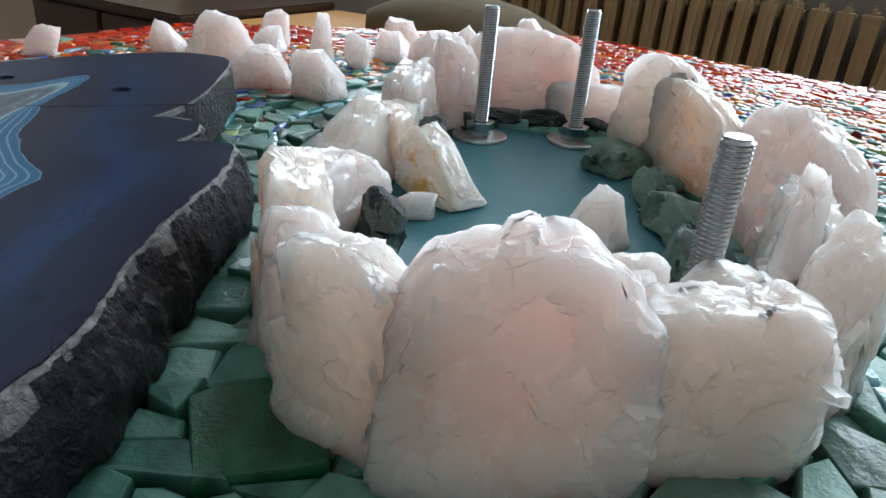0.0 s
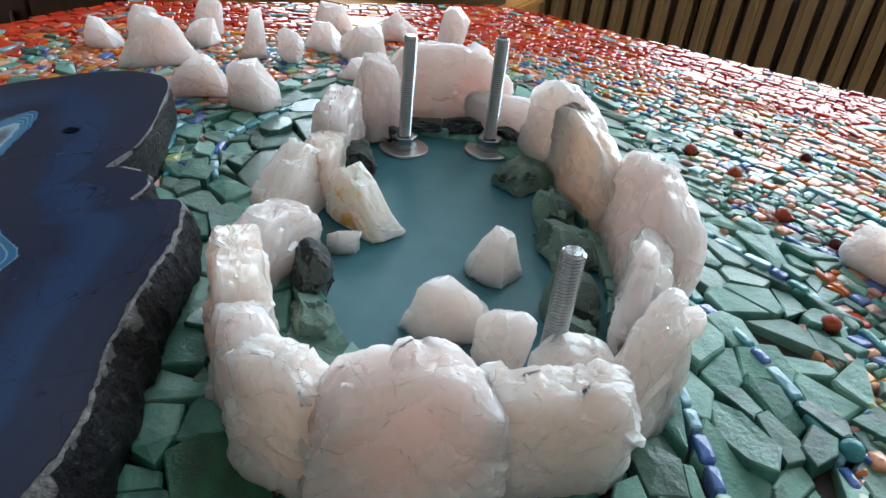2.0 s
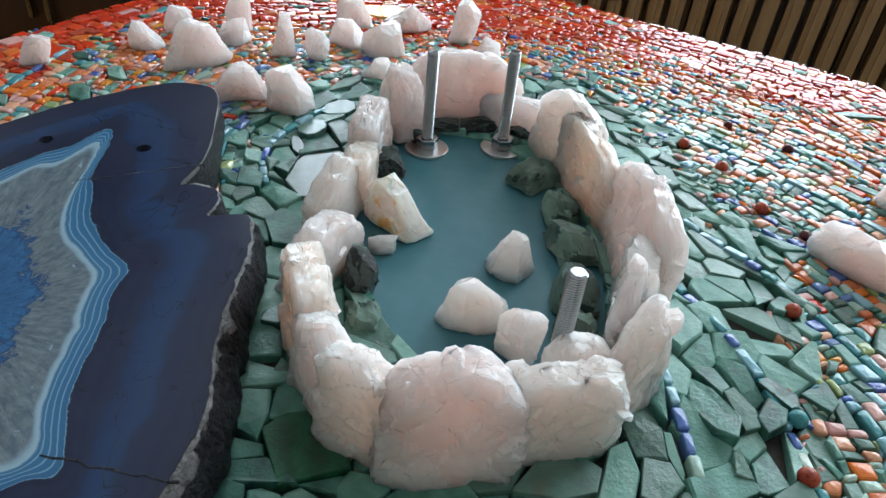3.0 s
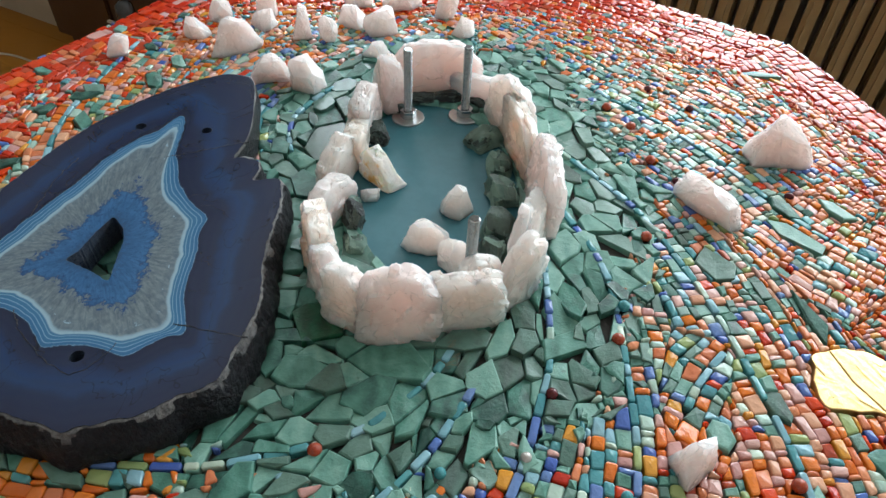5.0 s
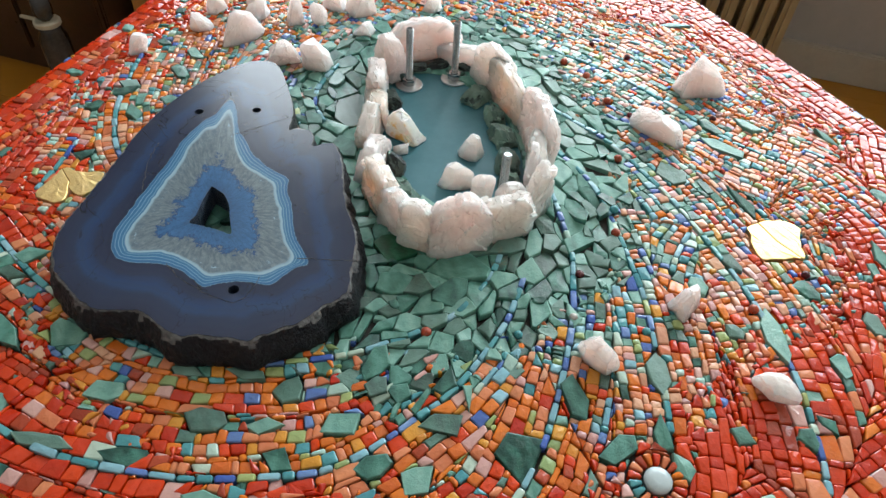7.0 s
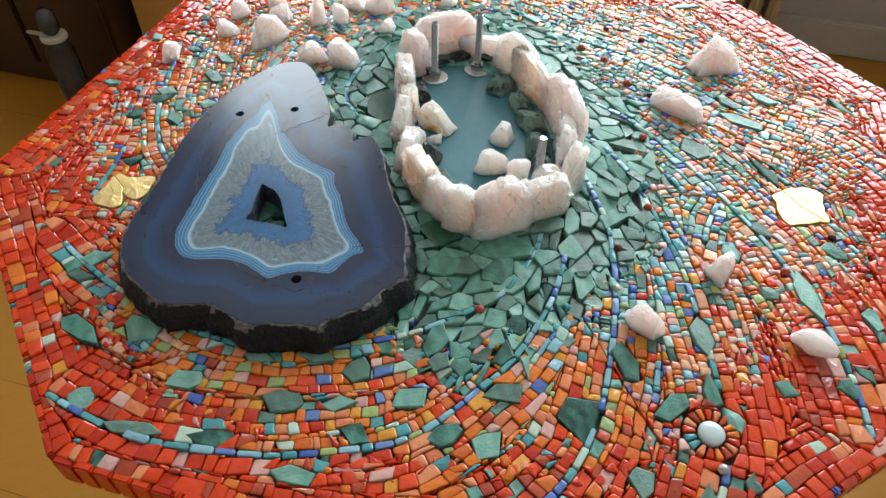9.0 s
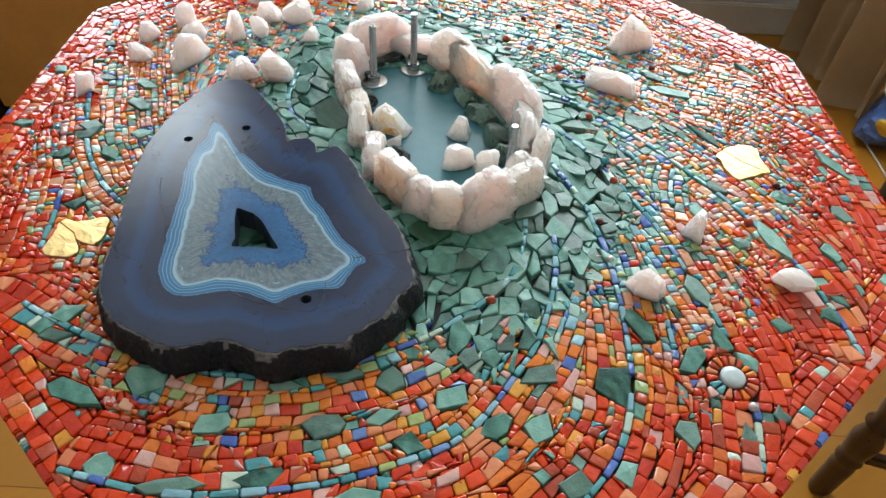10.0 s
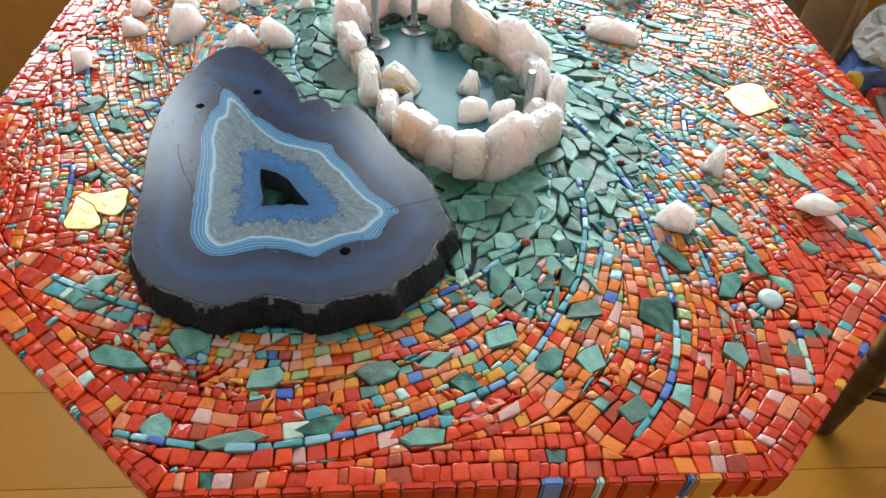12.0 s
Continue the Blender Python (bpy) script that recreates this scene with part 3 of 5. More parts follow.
def chair():
    c = empty("wooden_chair", pose(0.63, -0.17, 0, 0, 0, -50), "dark-stained wooden chair with turned legs at the table", "chair")
    prof = [(0.017, 0), (0.02, 0.01), (0.022, 0.10), (0.019, 0.115), (0.024, 0.125), (0.019, 0.135), (0.023, 0.15), (0.026, 0.19), (0.016, 0.225), (0.025, 0.235), (0.016, 0.245), (0.022, 0.28),
            (0.026, 0.33), (0.017, 0.365), (0.026, 0.375), (0.02, 0.385), (0.022, 0.44)]
    for x, y in ((0, 0), (0.38, 0), (0, 0.42), (0.38, 0.42)):
        part("leg", lathe(prof, 20), M_DARKWOOD, c, smooth=True).location = (x, y, 0)
    for y in (0, 0.42):
        part("stretcher", boxed(0.02, 0.36, y - 0.009, y + 0.009, 0.125, 0.15, bevel=0.004), M_DARKWOOD, c)
    part("stretcher", boxed(0.18, 0.2, 0.01, 0.41, 0.127, 0.148, bevel=0.004), M_DARKWOOD, c)
    part("seat", boxed(-0.03, 0.41, -0.03, 0.45, 0.44, 0.475, bevel=0.012), M_DARKWOOD, c)
    for y in (0.01, 0.41):
        part("back_post", boxed(0.37, 0.40, y - 0.017, y + 0.017, 0.475, 0.95, bevel=0.008), M_DARKWOOD, c)
    for z in (0.62, 0.85):
        part("back_rail", boxed(0.375, 0.395, 0.03, 0.39, z, z + 0.07, bevel=0.006), M_DARKWOOD, c)


chair()

# ---- the mosaic table ----
CX, CY = 0.037, 0.285
table = empty("mosaic_table", pose(0, 0, 0), "octagonal table covered with red orange and green mosaic", "table")
bm = bmesh.new()
lo = [bm.verts.new(p) for p in octagon(-0.006, TOP - 0.032)]
hi = [bm.verts.new(p) for p in octagon(-0.006, TOP - 0.0055)]
bm.faces.new(lo[::-1])
bm.faces.new(hi)
for i in range(8):
    bm.faces.new((lo[i], lo[(i + 1) % 8], hi[(i + 1) % 8], hi[i]))
part("tabletop", bm, M_GROUT, table, "dark grey grout bed")
bm = lathe([(0.24, 0), (0.24, 0.02), (0.10, 0.05), (0.05, 0.12), (0.045, 0.35), (0.06, 0.60), (0.16, TOP - 0.034)], 32)
for v in bm.verts:
    v.co += Vector((CX, CY, 0))
part("pedestal", bm, M_DARKWOOD, table, "dark turned pedestal", True)

# agate outline: radii in mm every ten degrees round the cavity
AX, AY = -0.208, 0.201
OUTER = [113, 115, 118, 122, 127, 132, 136, 136, 131, 133, 137, 152, 177, 207, 240, 244, 234, 219, 204, 190, 177, 165, 154, 145,
    136, 129, 123, 119, 116, 114, 113, 113, 114, 116, 119, 122, 125, 127, 129, 130, 130, 129, 128, 129, 128, 125, 120, 116,
    116, 121, 128, 133, 132, 136, 139, 146, 145, 146, 148, 147, 146, 150, 148, 140, 135, 131, 128, 124, 119, 115, 113, 113]
FINE = [65, 65, 66, 68, 72, 73, 72, 71, 71, 72, 74, 77, 82, 91, 104, 120, 168, 146, 136, 123, 113, 102, 93, 86, 81, 78, 75, 73, 71, 70, 70, 70, 70, 72, 73, 76, 79, 82, 84, 86, 87, 87, 84, 80, 75, 71, 69, 68, 69, 70, 74, 79, 86, 85, 84, 85, 88, 94, 102, 102, 101, 101, 106, 94, 83, 77, 73, 70, 68, 67, 66, 66]
WHITE_LINE = [54, 54, 55, 56, 58, 59, 59, 59, 59, 60, 61, 62, 65, 70, 80, 102, 150, 126, 121, 108, 97, 85, 77, 71, 67, 65, 62, 60, 59, 57, 57, 56, 57, 58, 60, 62, 65, 68, 72, 74, 75, 75, 69, 63, 58, 57, 56, 56, 57, 59, 62, 66, 72, 75, 75, 76, 78, 82, 88, 90, 91, 94, 89, 77, 70, 65, 62, 60, 58, 57, 57, 55]
DRUZY = [35, 35, 36, 37, 38, 38, 38, 38, 38, 39, 41, 43, 46, 49, 54, 59, 64, 68, 64, 58, 51, 46, 43, 40,
    38, 36, 35, 34, 34, 33, 33, 32, 33, 33, 34, 36, 39, 42, 47, 49, 49, 45, 42, 40, 39, 38, 38, 38,
    38, 39, 39, 40, 42, 44, 46, 49, 52, 55, 60, 61, 58, 54, 50, 46, 43, 41, 39, 37, 36, 35, 35, 34]
CAVITY = [13, 13, 13, 13, 14, 14, 15, 15, 16, 17, 18, 19, 21, 23, 24, 26, 28, 31, 33, 29, 26, 23, 21, 20,
    18, 17, 16, 15, 15, 14, 14, 14, 14, 14, 14, 14, 15, 15, 17, 19, 22, 23, 22, 21, 20, 20, 20, 19,
    19, 20, 20, 20, 21, 22, 23, 25, 27, 31, 33, 29, 24, 21, 19, 17, 16, 15, 14, 14, 13, 13, 13, 13]


def around(radii):
    r = np.array(radii, float) / 1000

    def f(a):
        x = (np.degrees(a) % 360) / 5
        i = np.floor(x).astype(int)
        s = x - i
        p = [r[(i + k) % 72] for k in (-1, 0, 1, 2)]
        return 0.5 * (2 * p[1] + (p[2] - p[0]) * s + (2 * p[0] - 5 * p[1] + 4 * p[2] - p[3]) * s * s + (3 * p[1] - p[0] - 3 * p[2] + p[3]) * s ** 3)
    return f


RINGS = [around(x) for x in (CAVITY, DRUZY, WHITE_LINE, FINE, OUTER)]
smooth_outer = RINGS[4]


def outer_edge(a):
    """The slab's edge with its two broken notches."""
    g = np.degrees(a) % 360
    return smooth_outer(a) - 0.014 * np.exp(-((g - 52.5) / 2.2) ** 2) - 0.016 * np.exp(-((g - 36) / 2.6) ** 2) + 0.004 * np.exp(-((g - 44) / 3.0) ** 2)


RINGS[4] = outer_edge


def band_at(x, y):
    a, d = np.arctan2(y - AY, x - AX), np.hypot(x - AX, y - AY)
    lev = np.array([f(a) for f in RINGS])
    lev = np.maximum.accumulate(lev + np.arange(5)[:, None] * 1e-4, axis=0)
    out = np.zeros_like(d)
    for k in range(4):
        s = (d - lev[k]) / (lev[k + 1] - lev[k])
        out = np.where(d > lev[k], k + np.clip(s, 0, 1.2), out)
    return out


# ---- mosaic: zones, streams, single stones ----
LINES = [
    ("teal", [(.040, .130), (.018, .099), (-.005, .077), (-.027, .061), (-.053, .052), (-.084, .046), (-.115, .043), (-.150, .045), (-.198, .053), (-.240, .068), (-.285, .098), (-.315, .133), (-.343, .165), (-.365, .196), (-.392, .243)]),
    ("blue", [(.064, .130), (.048, .097), (.030, .070), (.008, .042), (-.018, .018), (-.055, -.010), (-.089, -.025), (-.120, -.038), (-.150, -.046), (-.180, -.044), (-.239, -.030), (-.278, -.014), (-.311, .002), (-.343, .022), (-.372, .049), (-.400, .078)]),
    ("blue", [(.112, .215), (.106, .175), (.100, .135), (.091, .095), (.078, .066), (.066, .038), (.036, -.012), (-.001, -.063), (-.029, -.092), (-.058, -.113), (-.088, -.125), (-.128, -.133)]),
    ("blue", [(.128, .270), (.140, .235), (.150, .195), (.152, .158), (.145, .109), (.138, .070), (.129, .027), (.113, -.018), (.097, -.062), (.080, -.102), (.057, -.139), (.029, -.168), (.014, -.183)]),
    ("teal", [(.150, .335), (.175, .292), (.198, .245), (.211, .190), (.219, .145), (.222, .100), (.222, .060), (.223, .027), (.219, -.010), (.213, -.054), (.202, -.090), (.187, -.125), (.168, -.163)]),
    ("teal", [(-.262, .560), (-.283, .490), (-.298, .425), (-.300, .366), (-.292, .325)]),
    ("teal", [(-.335, .372), (-.349, .337), (-.368, .300)]),
    ("teal", [(.215, .430), (.265, .365), (.301, .293), (.322, .235), (.347, .189), (.385, .140), (.40, .06), (.385, .01)]),
    ("blue", [(-.115, .118), (-.088, .113), (-.052, .111)]),
    ("teal", [(.170, .055), (.187, .075), (.213, .096)]),
    ("blue", [(-.03, .475), (-.075, .425), (-.092, .385), (-.088, .345)]),
]
GREEN_R = [.165, .205, .262, .300, .215, .200, .200, .255, .290, .265, .205, .155]
RED_R = [.425, .385, .375, .360, .430, .415, .405, .435, .400, .360, .345, .405]
OX, OY = .040, .270
# single green stones in the glass tiles: x, y, length, breadth in mm, turn
STONES_WEST = [(-223, 623, 22, 13, 113), (-290, 589, 24, 14, 106), (-248, 546, 20, 14, 131), (-214, 512, 28, 16, 110), (-231, 475, 38, 17, 101), (-283, 461, 24, 18, 143), (-244, 424, 26, 16, 155),
               (-320, 428, 22, 18, 167), (-279, 404, 31, 15, 101), (-327, 347, 22, 18, 137), (-345, 500, 20, 13, 153), (-291, 448, 24, 13, 21)]
STONES_FRONT = [(-363, 212, 26, 15, 7), (-378, 194, 24, 14, 160), (-376, 134, 41, 16, 127), (-330, 118, 36, 22, 150), (-298, 57, 31, 16, 153), (-375, 66, 22, 20, 153), (-242, 60, 26, 12, 151),
                (-200, 45, 26, 12, 152), (-231, 15, 26, 20, 149), (-192, -2, 31, 11, 158), (-186, -32, 26, 18, 143), (-172, 22, 24, 22, 163), (-287, 1, 34, 13, 153), (-236, -46, 33, 13, 153), (-338, 26, 40, 10, 152)]
STONES_SOUTH = [(-141, -14, 36, 26, 2), (-69, -34, 35, 22, 8), (-28, -70, 36, 33, 175), (32, -41, 46, 16, 77), (46, -85, 34, 15, 23), (104, -35, 36, 15, 71), (81, -84, 27, 12, 73), (82, -111, 22, 13, 105),
                (-8, -130, 22, 18, 79), (27, -157, 22, 14, 61), (66, -159, 14, 10, 76), (-68, -132, 20, 17, 173), (-105, -118, 27, 22, 144), (-98, -71, 22, 20, 163), (-126, -52, 22, 15, 172), (136, -103, 17, 13, 129),
                (184, -118, 20, 13, 90)]
STONES_EAST = [(208, -112, 18, 13, 107), (308, -41, 24, 18, 82), (217, -29, 48, 13, 72), (182, 36, 22, 14, 99), (288, 120, 42, 13, 94), (324, 235, 33, 13, 111), (434, 94, 27, 13, 92), (443, 188, 40, 14, 113),
               (236, 176, 34, 22, 119), (186, -16, 18, 12, 102), (228, 52, 28, 13, 88), (372, 18, 48, 13, 79), (252, -70, 24, 14, 78), (276, 4, 27, 17, 106), (318, 205, 47, 17, 119), (403, 454, 38, 12, 157),
               (368, 232, 37, 15, 114), (330, 330, 30, 13, 150), (250, 470, 34, 13, 160)]

STEP = 0.00125
X0, Y0 = CX - 0.512, CY - 0.512
SIZE = int(1.024 / STEP)
gy, gx = np.mgrid[0:SIZE, 0:SIZE]
PX, PY = X0 + (gx + 0.5) * STEP, Y0 + (gy + 0.5) * STEP
rng = np.random.default_rng(11)


def edge_distance(x, y):
    d = np.full(np.shape(x), 1e9)
    o = octagon(-0.004, 0)
    for p, q in zip(o, o[1:] + o[:1]):
        e = (q - p).normalized()
        d = np.minimum(d, (y - p.y) * e.x - (x - p.x) * e.y)
    return d


def zone_radius(table12, x, y):
    a = (np.degrees(np.arctan2(y - OY, x - OX)) % 360) / 30
    return np.interp(a, np.arange(13), table12 + table12[:1])


# boundary of the blue plate inside the ring
def plate_r(a):
    return 1 / np.sqrt((np.cos(a) / 0.072) ** 2 + (np.sin(a) / 0.126) ** 2)


PLX, PLY = 0.034, 0.293
blocked = edge_distance(PX, PY) < 0.0
ang, dist = np.arctan2(PY - AY, PX - AX), np.hypot(PX - AX, PY - AY)
blocked |= (dist < RINGS[4](ang) - 0.016) & (dist > RINGS[0](ang) + 0.012)
ang, dist = np.arctan2(PY - PLY, PX - PLX), np.hypot(PX - PLX, PY - PLY)
blocked |= dist < plate_r(ang)

pieces = []   # outline, top height, kind


def block(poly, grow=0.0006):
    """Keep the raster under a convex outline free."""
    p = np.array(poly)
    c = p.mean(0)
    lo, hi = p.min(0) - 0.003, p.max(0) + 0.003
    i0, i1 = max(0, int((lo[0] - X0) / STEP)), min(SIZE, int((hi[0] - X0) / STEP) + 1)
    j0, j1 = max(0, int((lo[1] - Y0) / STEP)), min(SIZE, int((hi[1] - Y0) / STEP) + 1)
    if i1 <= i0 or j1 <= j0:
        return 0.0
    x, y = PX[j0:j1, i0:i1], PY[j0:j1, i0:i1]
    inside = np.ones(x.shape, bool)
    for a, b in zip(p, np.roll(p, -1, 0)):
        n = np.array((b[1] - a[1], a[0] - b[0]))
        n = n / (np.linalg.norm(n) + 1e-9)
        inside &= (x - a[0]) * n[0] + (y - a[1]) * n[1] < grow
    share = (blocked[j0:j1, i0:i1] & inside).sum() / max(1, inside.sum())
    blocked[j0:j1, i0:i1] |= inside
    return share


def outline(x, y, a, b, turn, n=7, jag=0.16):
    """An irregular convex outline with half lengths a, b."""
    th = np.sort((np.arange(n) + rng.uniform(-0.3, 0.3, n)) * 2 * math.pi / n)
    r = 1 + rng.uniform(-jag, jag, n)
    u, v = a * r * np.cos(th), b * r * np.sin(th)
    c, s = math.cos(turn), math.sin(turn)
    return np.stack([x + u * c - v * s, y + u * s + v * c], 1)


# gold leaves: x, y, radii in mm all the way round, direction of the slit
LEAVES = [(.289, .065, [24, 31, 32, 29, 27, 27, 25, 26, 28, 29, 26, 26, 29, 33, 35, 30, 26, 24, 25, 29, 26, 21, 20, 21], 103), (-.341, .302, [34, 33, 23, 18, 17, 19, 23, 23, 17, 16, 16, 17, 20, 27, 28, 28, 27, 28, 26, 6, 27, 29, 29, 30], 283), (.009, .685, [24, 26, 22, 18, 22, 26, 24, 20, 17, 18, 20, 22], 90)]


def leaf_r(radii, a):
    return np.interp((np.degrees(a) % 360) * len(radii) / 360, np.arange(len(radii) + 1), radii + radii[:1]) / 1000


for x, y, radii, slit in LEAVES:
    dx, dy = PX - x, PY - y
    blocked |= np.hypot(dx, dy) < leaf_r(radii, np.arctan2(dy, dx)) + 0.001
FX, FY = 0.060, -0.115
block(outline(FX, FY, 0.0215, 0.0215, 0, 16, 0.0))
for x, y, a, b, turn in STONES_WEST + STONES_FRONT + STONES_SOUTH + STONES_EAST:
    p = outline(x / 1000, y / 1000, a / 2000 * 1.12, b / 2000 * 1.15, radians(turn), int(rng.integers(4, 7)), 0.26)
    block(p)
    pieces.append((p, TOP + rng.uniform(0.0005, 0.002), "stone"))
LARGE = [(-61, 145, 46, 42, 100, "malachite"), (-12, 106, 60, 34, 168, "stone"), (-27, 82, 42, 26, 20, "stone"), (-72, 104, 40, 28, 10, "stone"), (62, 118, 40, 18, 60, "stone"), (-92, 118, 34, 24, 95, "stone"),
         (128, 205, 42, 26, 70, "stone"), (118, 150, 40, 20, 100, "stone"), (150, 300, 44, 20, 125, "stone")]
for x, y, a, b, turn, kind in LARGE:
    p = outline(x / 1000, y / 1000, a / 2000, b / 2000, radians(turn), 6 if kind == "stone" else 5, 0.14)
    block(p)
    pieces.append((p, TOP + 0.0012, kind))
POLISHED = [(-55, 360, 68, 40, 75), (-40, 455, 32, 22, 30), (-60, 422, 28, 18, 60), (-18, 492, 28, 18, 20), (-70, 395, 26, 9, 100)]
for x, y, a, b, turn in POLISHED:
    p = outline(x / 1000, y / 1000, a / 2000, b / 2000, radians(turn), 9, 0.08)
    block(p)
    pieces.append((p, TOP + 0.0012, "polished"))
BEADS = [(-.060, .046, 5, 0), (.195, .210, 5, 0), (.142, .111, 5, 0), (.232, .309, 5, 0), (.087, .072, 4.5, 1), (.217, .398, 5, 0), (.231, .363, 5, 0), (.245, .278, 4, 1), (.114, .001, 4, 3), (.215, -.002, 5, 0),
         (.011, .025, 4, 3), (.051, -.142, 4.5, 2), (.062, .030, 4, 2), (.285, .02, 4.5, 1), (.335, .25, 4.5, 1), (.155, .140, 5, 3), (.30, .39, 4.5, 1), (.27, .43, 4, 1)]
for x, y, r, k in BEADS:
    block(outline(x, y, r / 1000, r / 1000, 0, 8, 0.0), 0.0002)
# streams of narrow glass strips
samples = []
for colour, pts in LINES:
    line = smooth_line(pts, 0.002)
    for p, q in zip(line, line[1:]):
        samples.append((*p, math.atan2(q[1] - p[1], q[0] - p[0]), 1.0))
    i = 0
    while i < len(line) - 4:
        n = int(rng.uniform(5, 11))
        j = min(i + n, len(line) - 1)
        p, q = line[i], line[j]
        d = q - p
        length = np.linalg.norm(d)
        if length < 0.004:
            break
        d = d / length
        nrm = np.array((-d[1], d[0]))
        w = rng.uniform(0.0021, 0.0030)
        e = 0.0005
        quad = np.array([p + d * e - nrm * w, q - d * e - nrm * w * rng.uniform(0.85, 1.1), q - d * e + nrm * w, p + d * e + nrm * w * rng.uniform(0.85, 1.1)])
        if block(quad, 0.0004) < 0.55:
            c = colour if rng.random() < 0.12 else rng.choice(["teal", "blue", "sky", "sage", "olive"], p=[.36, .10, .38, .14, .02])
            pieces.append((quad, TOP + rng.uniform(0.0, 0.0015), c))
        i = j

# sites of all other pieces
for k in range(8):
    o = octagon(0, 0)
    a, b = o[k], o[(k + 1) % 8]
    for s in np.linspace(0, 1, 40):
        samples.append((a.x + (b.x - a.x) * s, a.y + (b.y - a.y) * s, math.atan2(b.y - a.y, b.x - a.x), 0.35))
samples = np.array(samples)
wx, wy = PX * 14, PY * 14
wobble = 0.010 * (np.sin(wx * 1.3 + 2 * np.sin(wy * 0.9)) + np.sin(wy * 1.7 + 1.5 * np.sin(wx * 1.1 + 1)))
wobble += 0.020 * np.sin(PX * 190 + 2.2 * np.sin(PY * 130)) * np.sin(PY * 170 + 2.0 * np.sin(PX * 150 + 1)) + 0.012 * np.sin(PX * 330 + 3 * np.sin(PY * 260))
away = np.hypot(PX - OX, PY - OY) + wobble
green_r, red_r = zone_radius(GREEN_R, PX, PY), zone_radius(RED_R, PX, PY)
is_green = ((away < green_r) | (np.hypot(PX - AX, PY - AY) < 0.06)) & ~blocked
is_red = (away > red_r) | (edge_distance(PX, PY) < 0.03)

# green stones: cells round loose sites, longer along the streams
taken = np.zeros((SIZE, SIZE), bool)
sites = []
for o in rng.permutation(SIZE * SIZE)[:120000]:
    j, i = divmod(int(o), SIZE)
    if not is_green[j, i] or taken[j, i]:
        continue
    x, y = PX[j, i], PY[j, i]
    far = away[j, i] / green_r[j, i]
    a, b = rng.uniform(0.012, 0.024), rng.uniform(0.0085, 0.0135)
    if rng.random() < 0.22:
        a, b = a * 0.6, b * 0.6
    if far > 0.8 or y > 0.42:
        a, b = a * 0.75, b * 0.75
    sites.append((x, y, a, b))
    n = int(1.30 * math.sqrt(a * b) / STEP)
    sj, si = slice(max(0, j - n), j + n + 1), slice(max(0, i - n), i + n + 1)
    taken[sj, si] |= (gx[sj, si] - i) ** 2 + (gy[sj, si] - j) ** 2 < n * n
sites = np.array(sites)
COUNT = len(sites)


def field(xy):
    d2 = (xy[:, None, 0] - samples[None, :, 0]) ** 2 + (xy[:, None, 1] - samples[None, :, 1]) ** 2
    w = samples[None, :, 3] / (d2 + 2e-4) ** 2
    return 0.5 * np.arctan2((w * np.sin(2 * samples[:, 2])).sum(1), (w * np.cos(2 * samples[:, 2])).sum(1))


turns = field(sites[:, :2]) + rng.normal(0, 0.5, COUNT)
for it in range(2):
    best = np.full((SIZE, SIZE), 1e9)
    lab = np.full((SIZE, SIZE), -1, np.int64)
    for k in range(COUNT):
        x, y, a, b = sites[k]
        n = int(2.6 * max(a, b) / STEP) + 2
        i, j = int((x - X0) / STEP), int((y - Y0) / STEP)
        sj, si = slice(max(0, j - n), max(0, j + n + 1)), slice(max(0, i - n), max(0, i + n + 1))
        dx, dy = PX[sj, si] - x, PY[sj, si] - y
        cs, sn = math.cos(turns[k]), math.sin(turns[k])
        u, v = np.abs(dx * cs + dy * sn) / a, np.abs(dy * cs - dx * sn) / b
        m = np.maximum(np.maximum(u, v), 0.68 * (u + v))
        win = best[sj, si]
        q = m < win
        win[q] = m[q]
        lab[sj, si][q] = k
    lab[~is_green] = -1
    ok = lab >= 0
    cnt = np.bincount(lab[ok], minlength=COUNT)
    if it < 1:
        good = cnt > 0
        sites[good, 0] = 0.5 * sites[good, 0] + 0.5 * (np.bincount(lab[ok], PX[ok], COUNT)[good] / cnt[good])
        sites[good, 1] = 0.5 * sites[good, 1] + 0.5 * (np.bincount(lab[ok], PY[ok], COUNT)[good] / cnt[good])

# glass tiles: rows that run beside the streams and the table's edge
guides = []
for g, (colour, pts) in enumerate(LINES):
    line = smooth_line(pts, 0.003)
    run = 0.0
    for p, q in zip(line, line[1:]):
        e = q - p
        guides.append((*p, *(e / np.linalg.norm(e)), run, g))
        run += np.linalg.norm(e)
o = octagon(-0.004, 0)
for k in range(8):
    p, q = o[k], o[(k + 1) % 8]
    e = (q - p).normalized()
    for s in np.arange(0, (q - p).length, 0.004):
        guides.append((p.x + e.x * s, p.y + e.y * s, e.x, e.y, s, 40 + k))
guides = np.array(guides)
todo = np.flatnonzero((~is_green & ~blocked).ravel())
tx, ty = PX.ravel()[todo], PY.ravel()[todo]
near = np.empty(len(todo), int)
for s in range(0, len(todo), 8000):
    d2 = (tx[s:s + 8000, None] - guides[None, :, 0]) ** 2 + (ty[s:s + 8000, None] - guides[None, :, 1]) ** 2
    near[s:s + 8000] = np.argmin(d2, 1)
G = guides[near]
across = (tx - G[:, 0]) * -G[:, 3] + (ty - G[:, 1]) * G[:, 2]
along = G[:, 4] + (tx - G[:, 0]) * G[:, 2] + (ty - G[:, 1]) * G[:, 3]
along += 0.0016 * np.sin(tx * 60 + 3 * np.sin(ty * 50))
depth = np.abs(across) + 0.0010 * np.sin(tx * 90 + 2 * np.sin(ty * 75)) - np.where(G[:, 5] < 40, 0.0033, 0.0)
red = is_red.ravel()[todo]
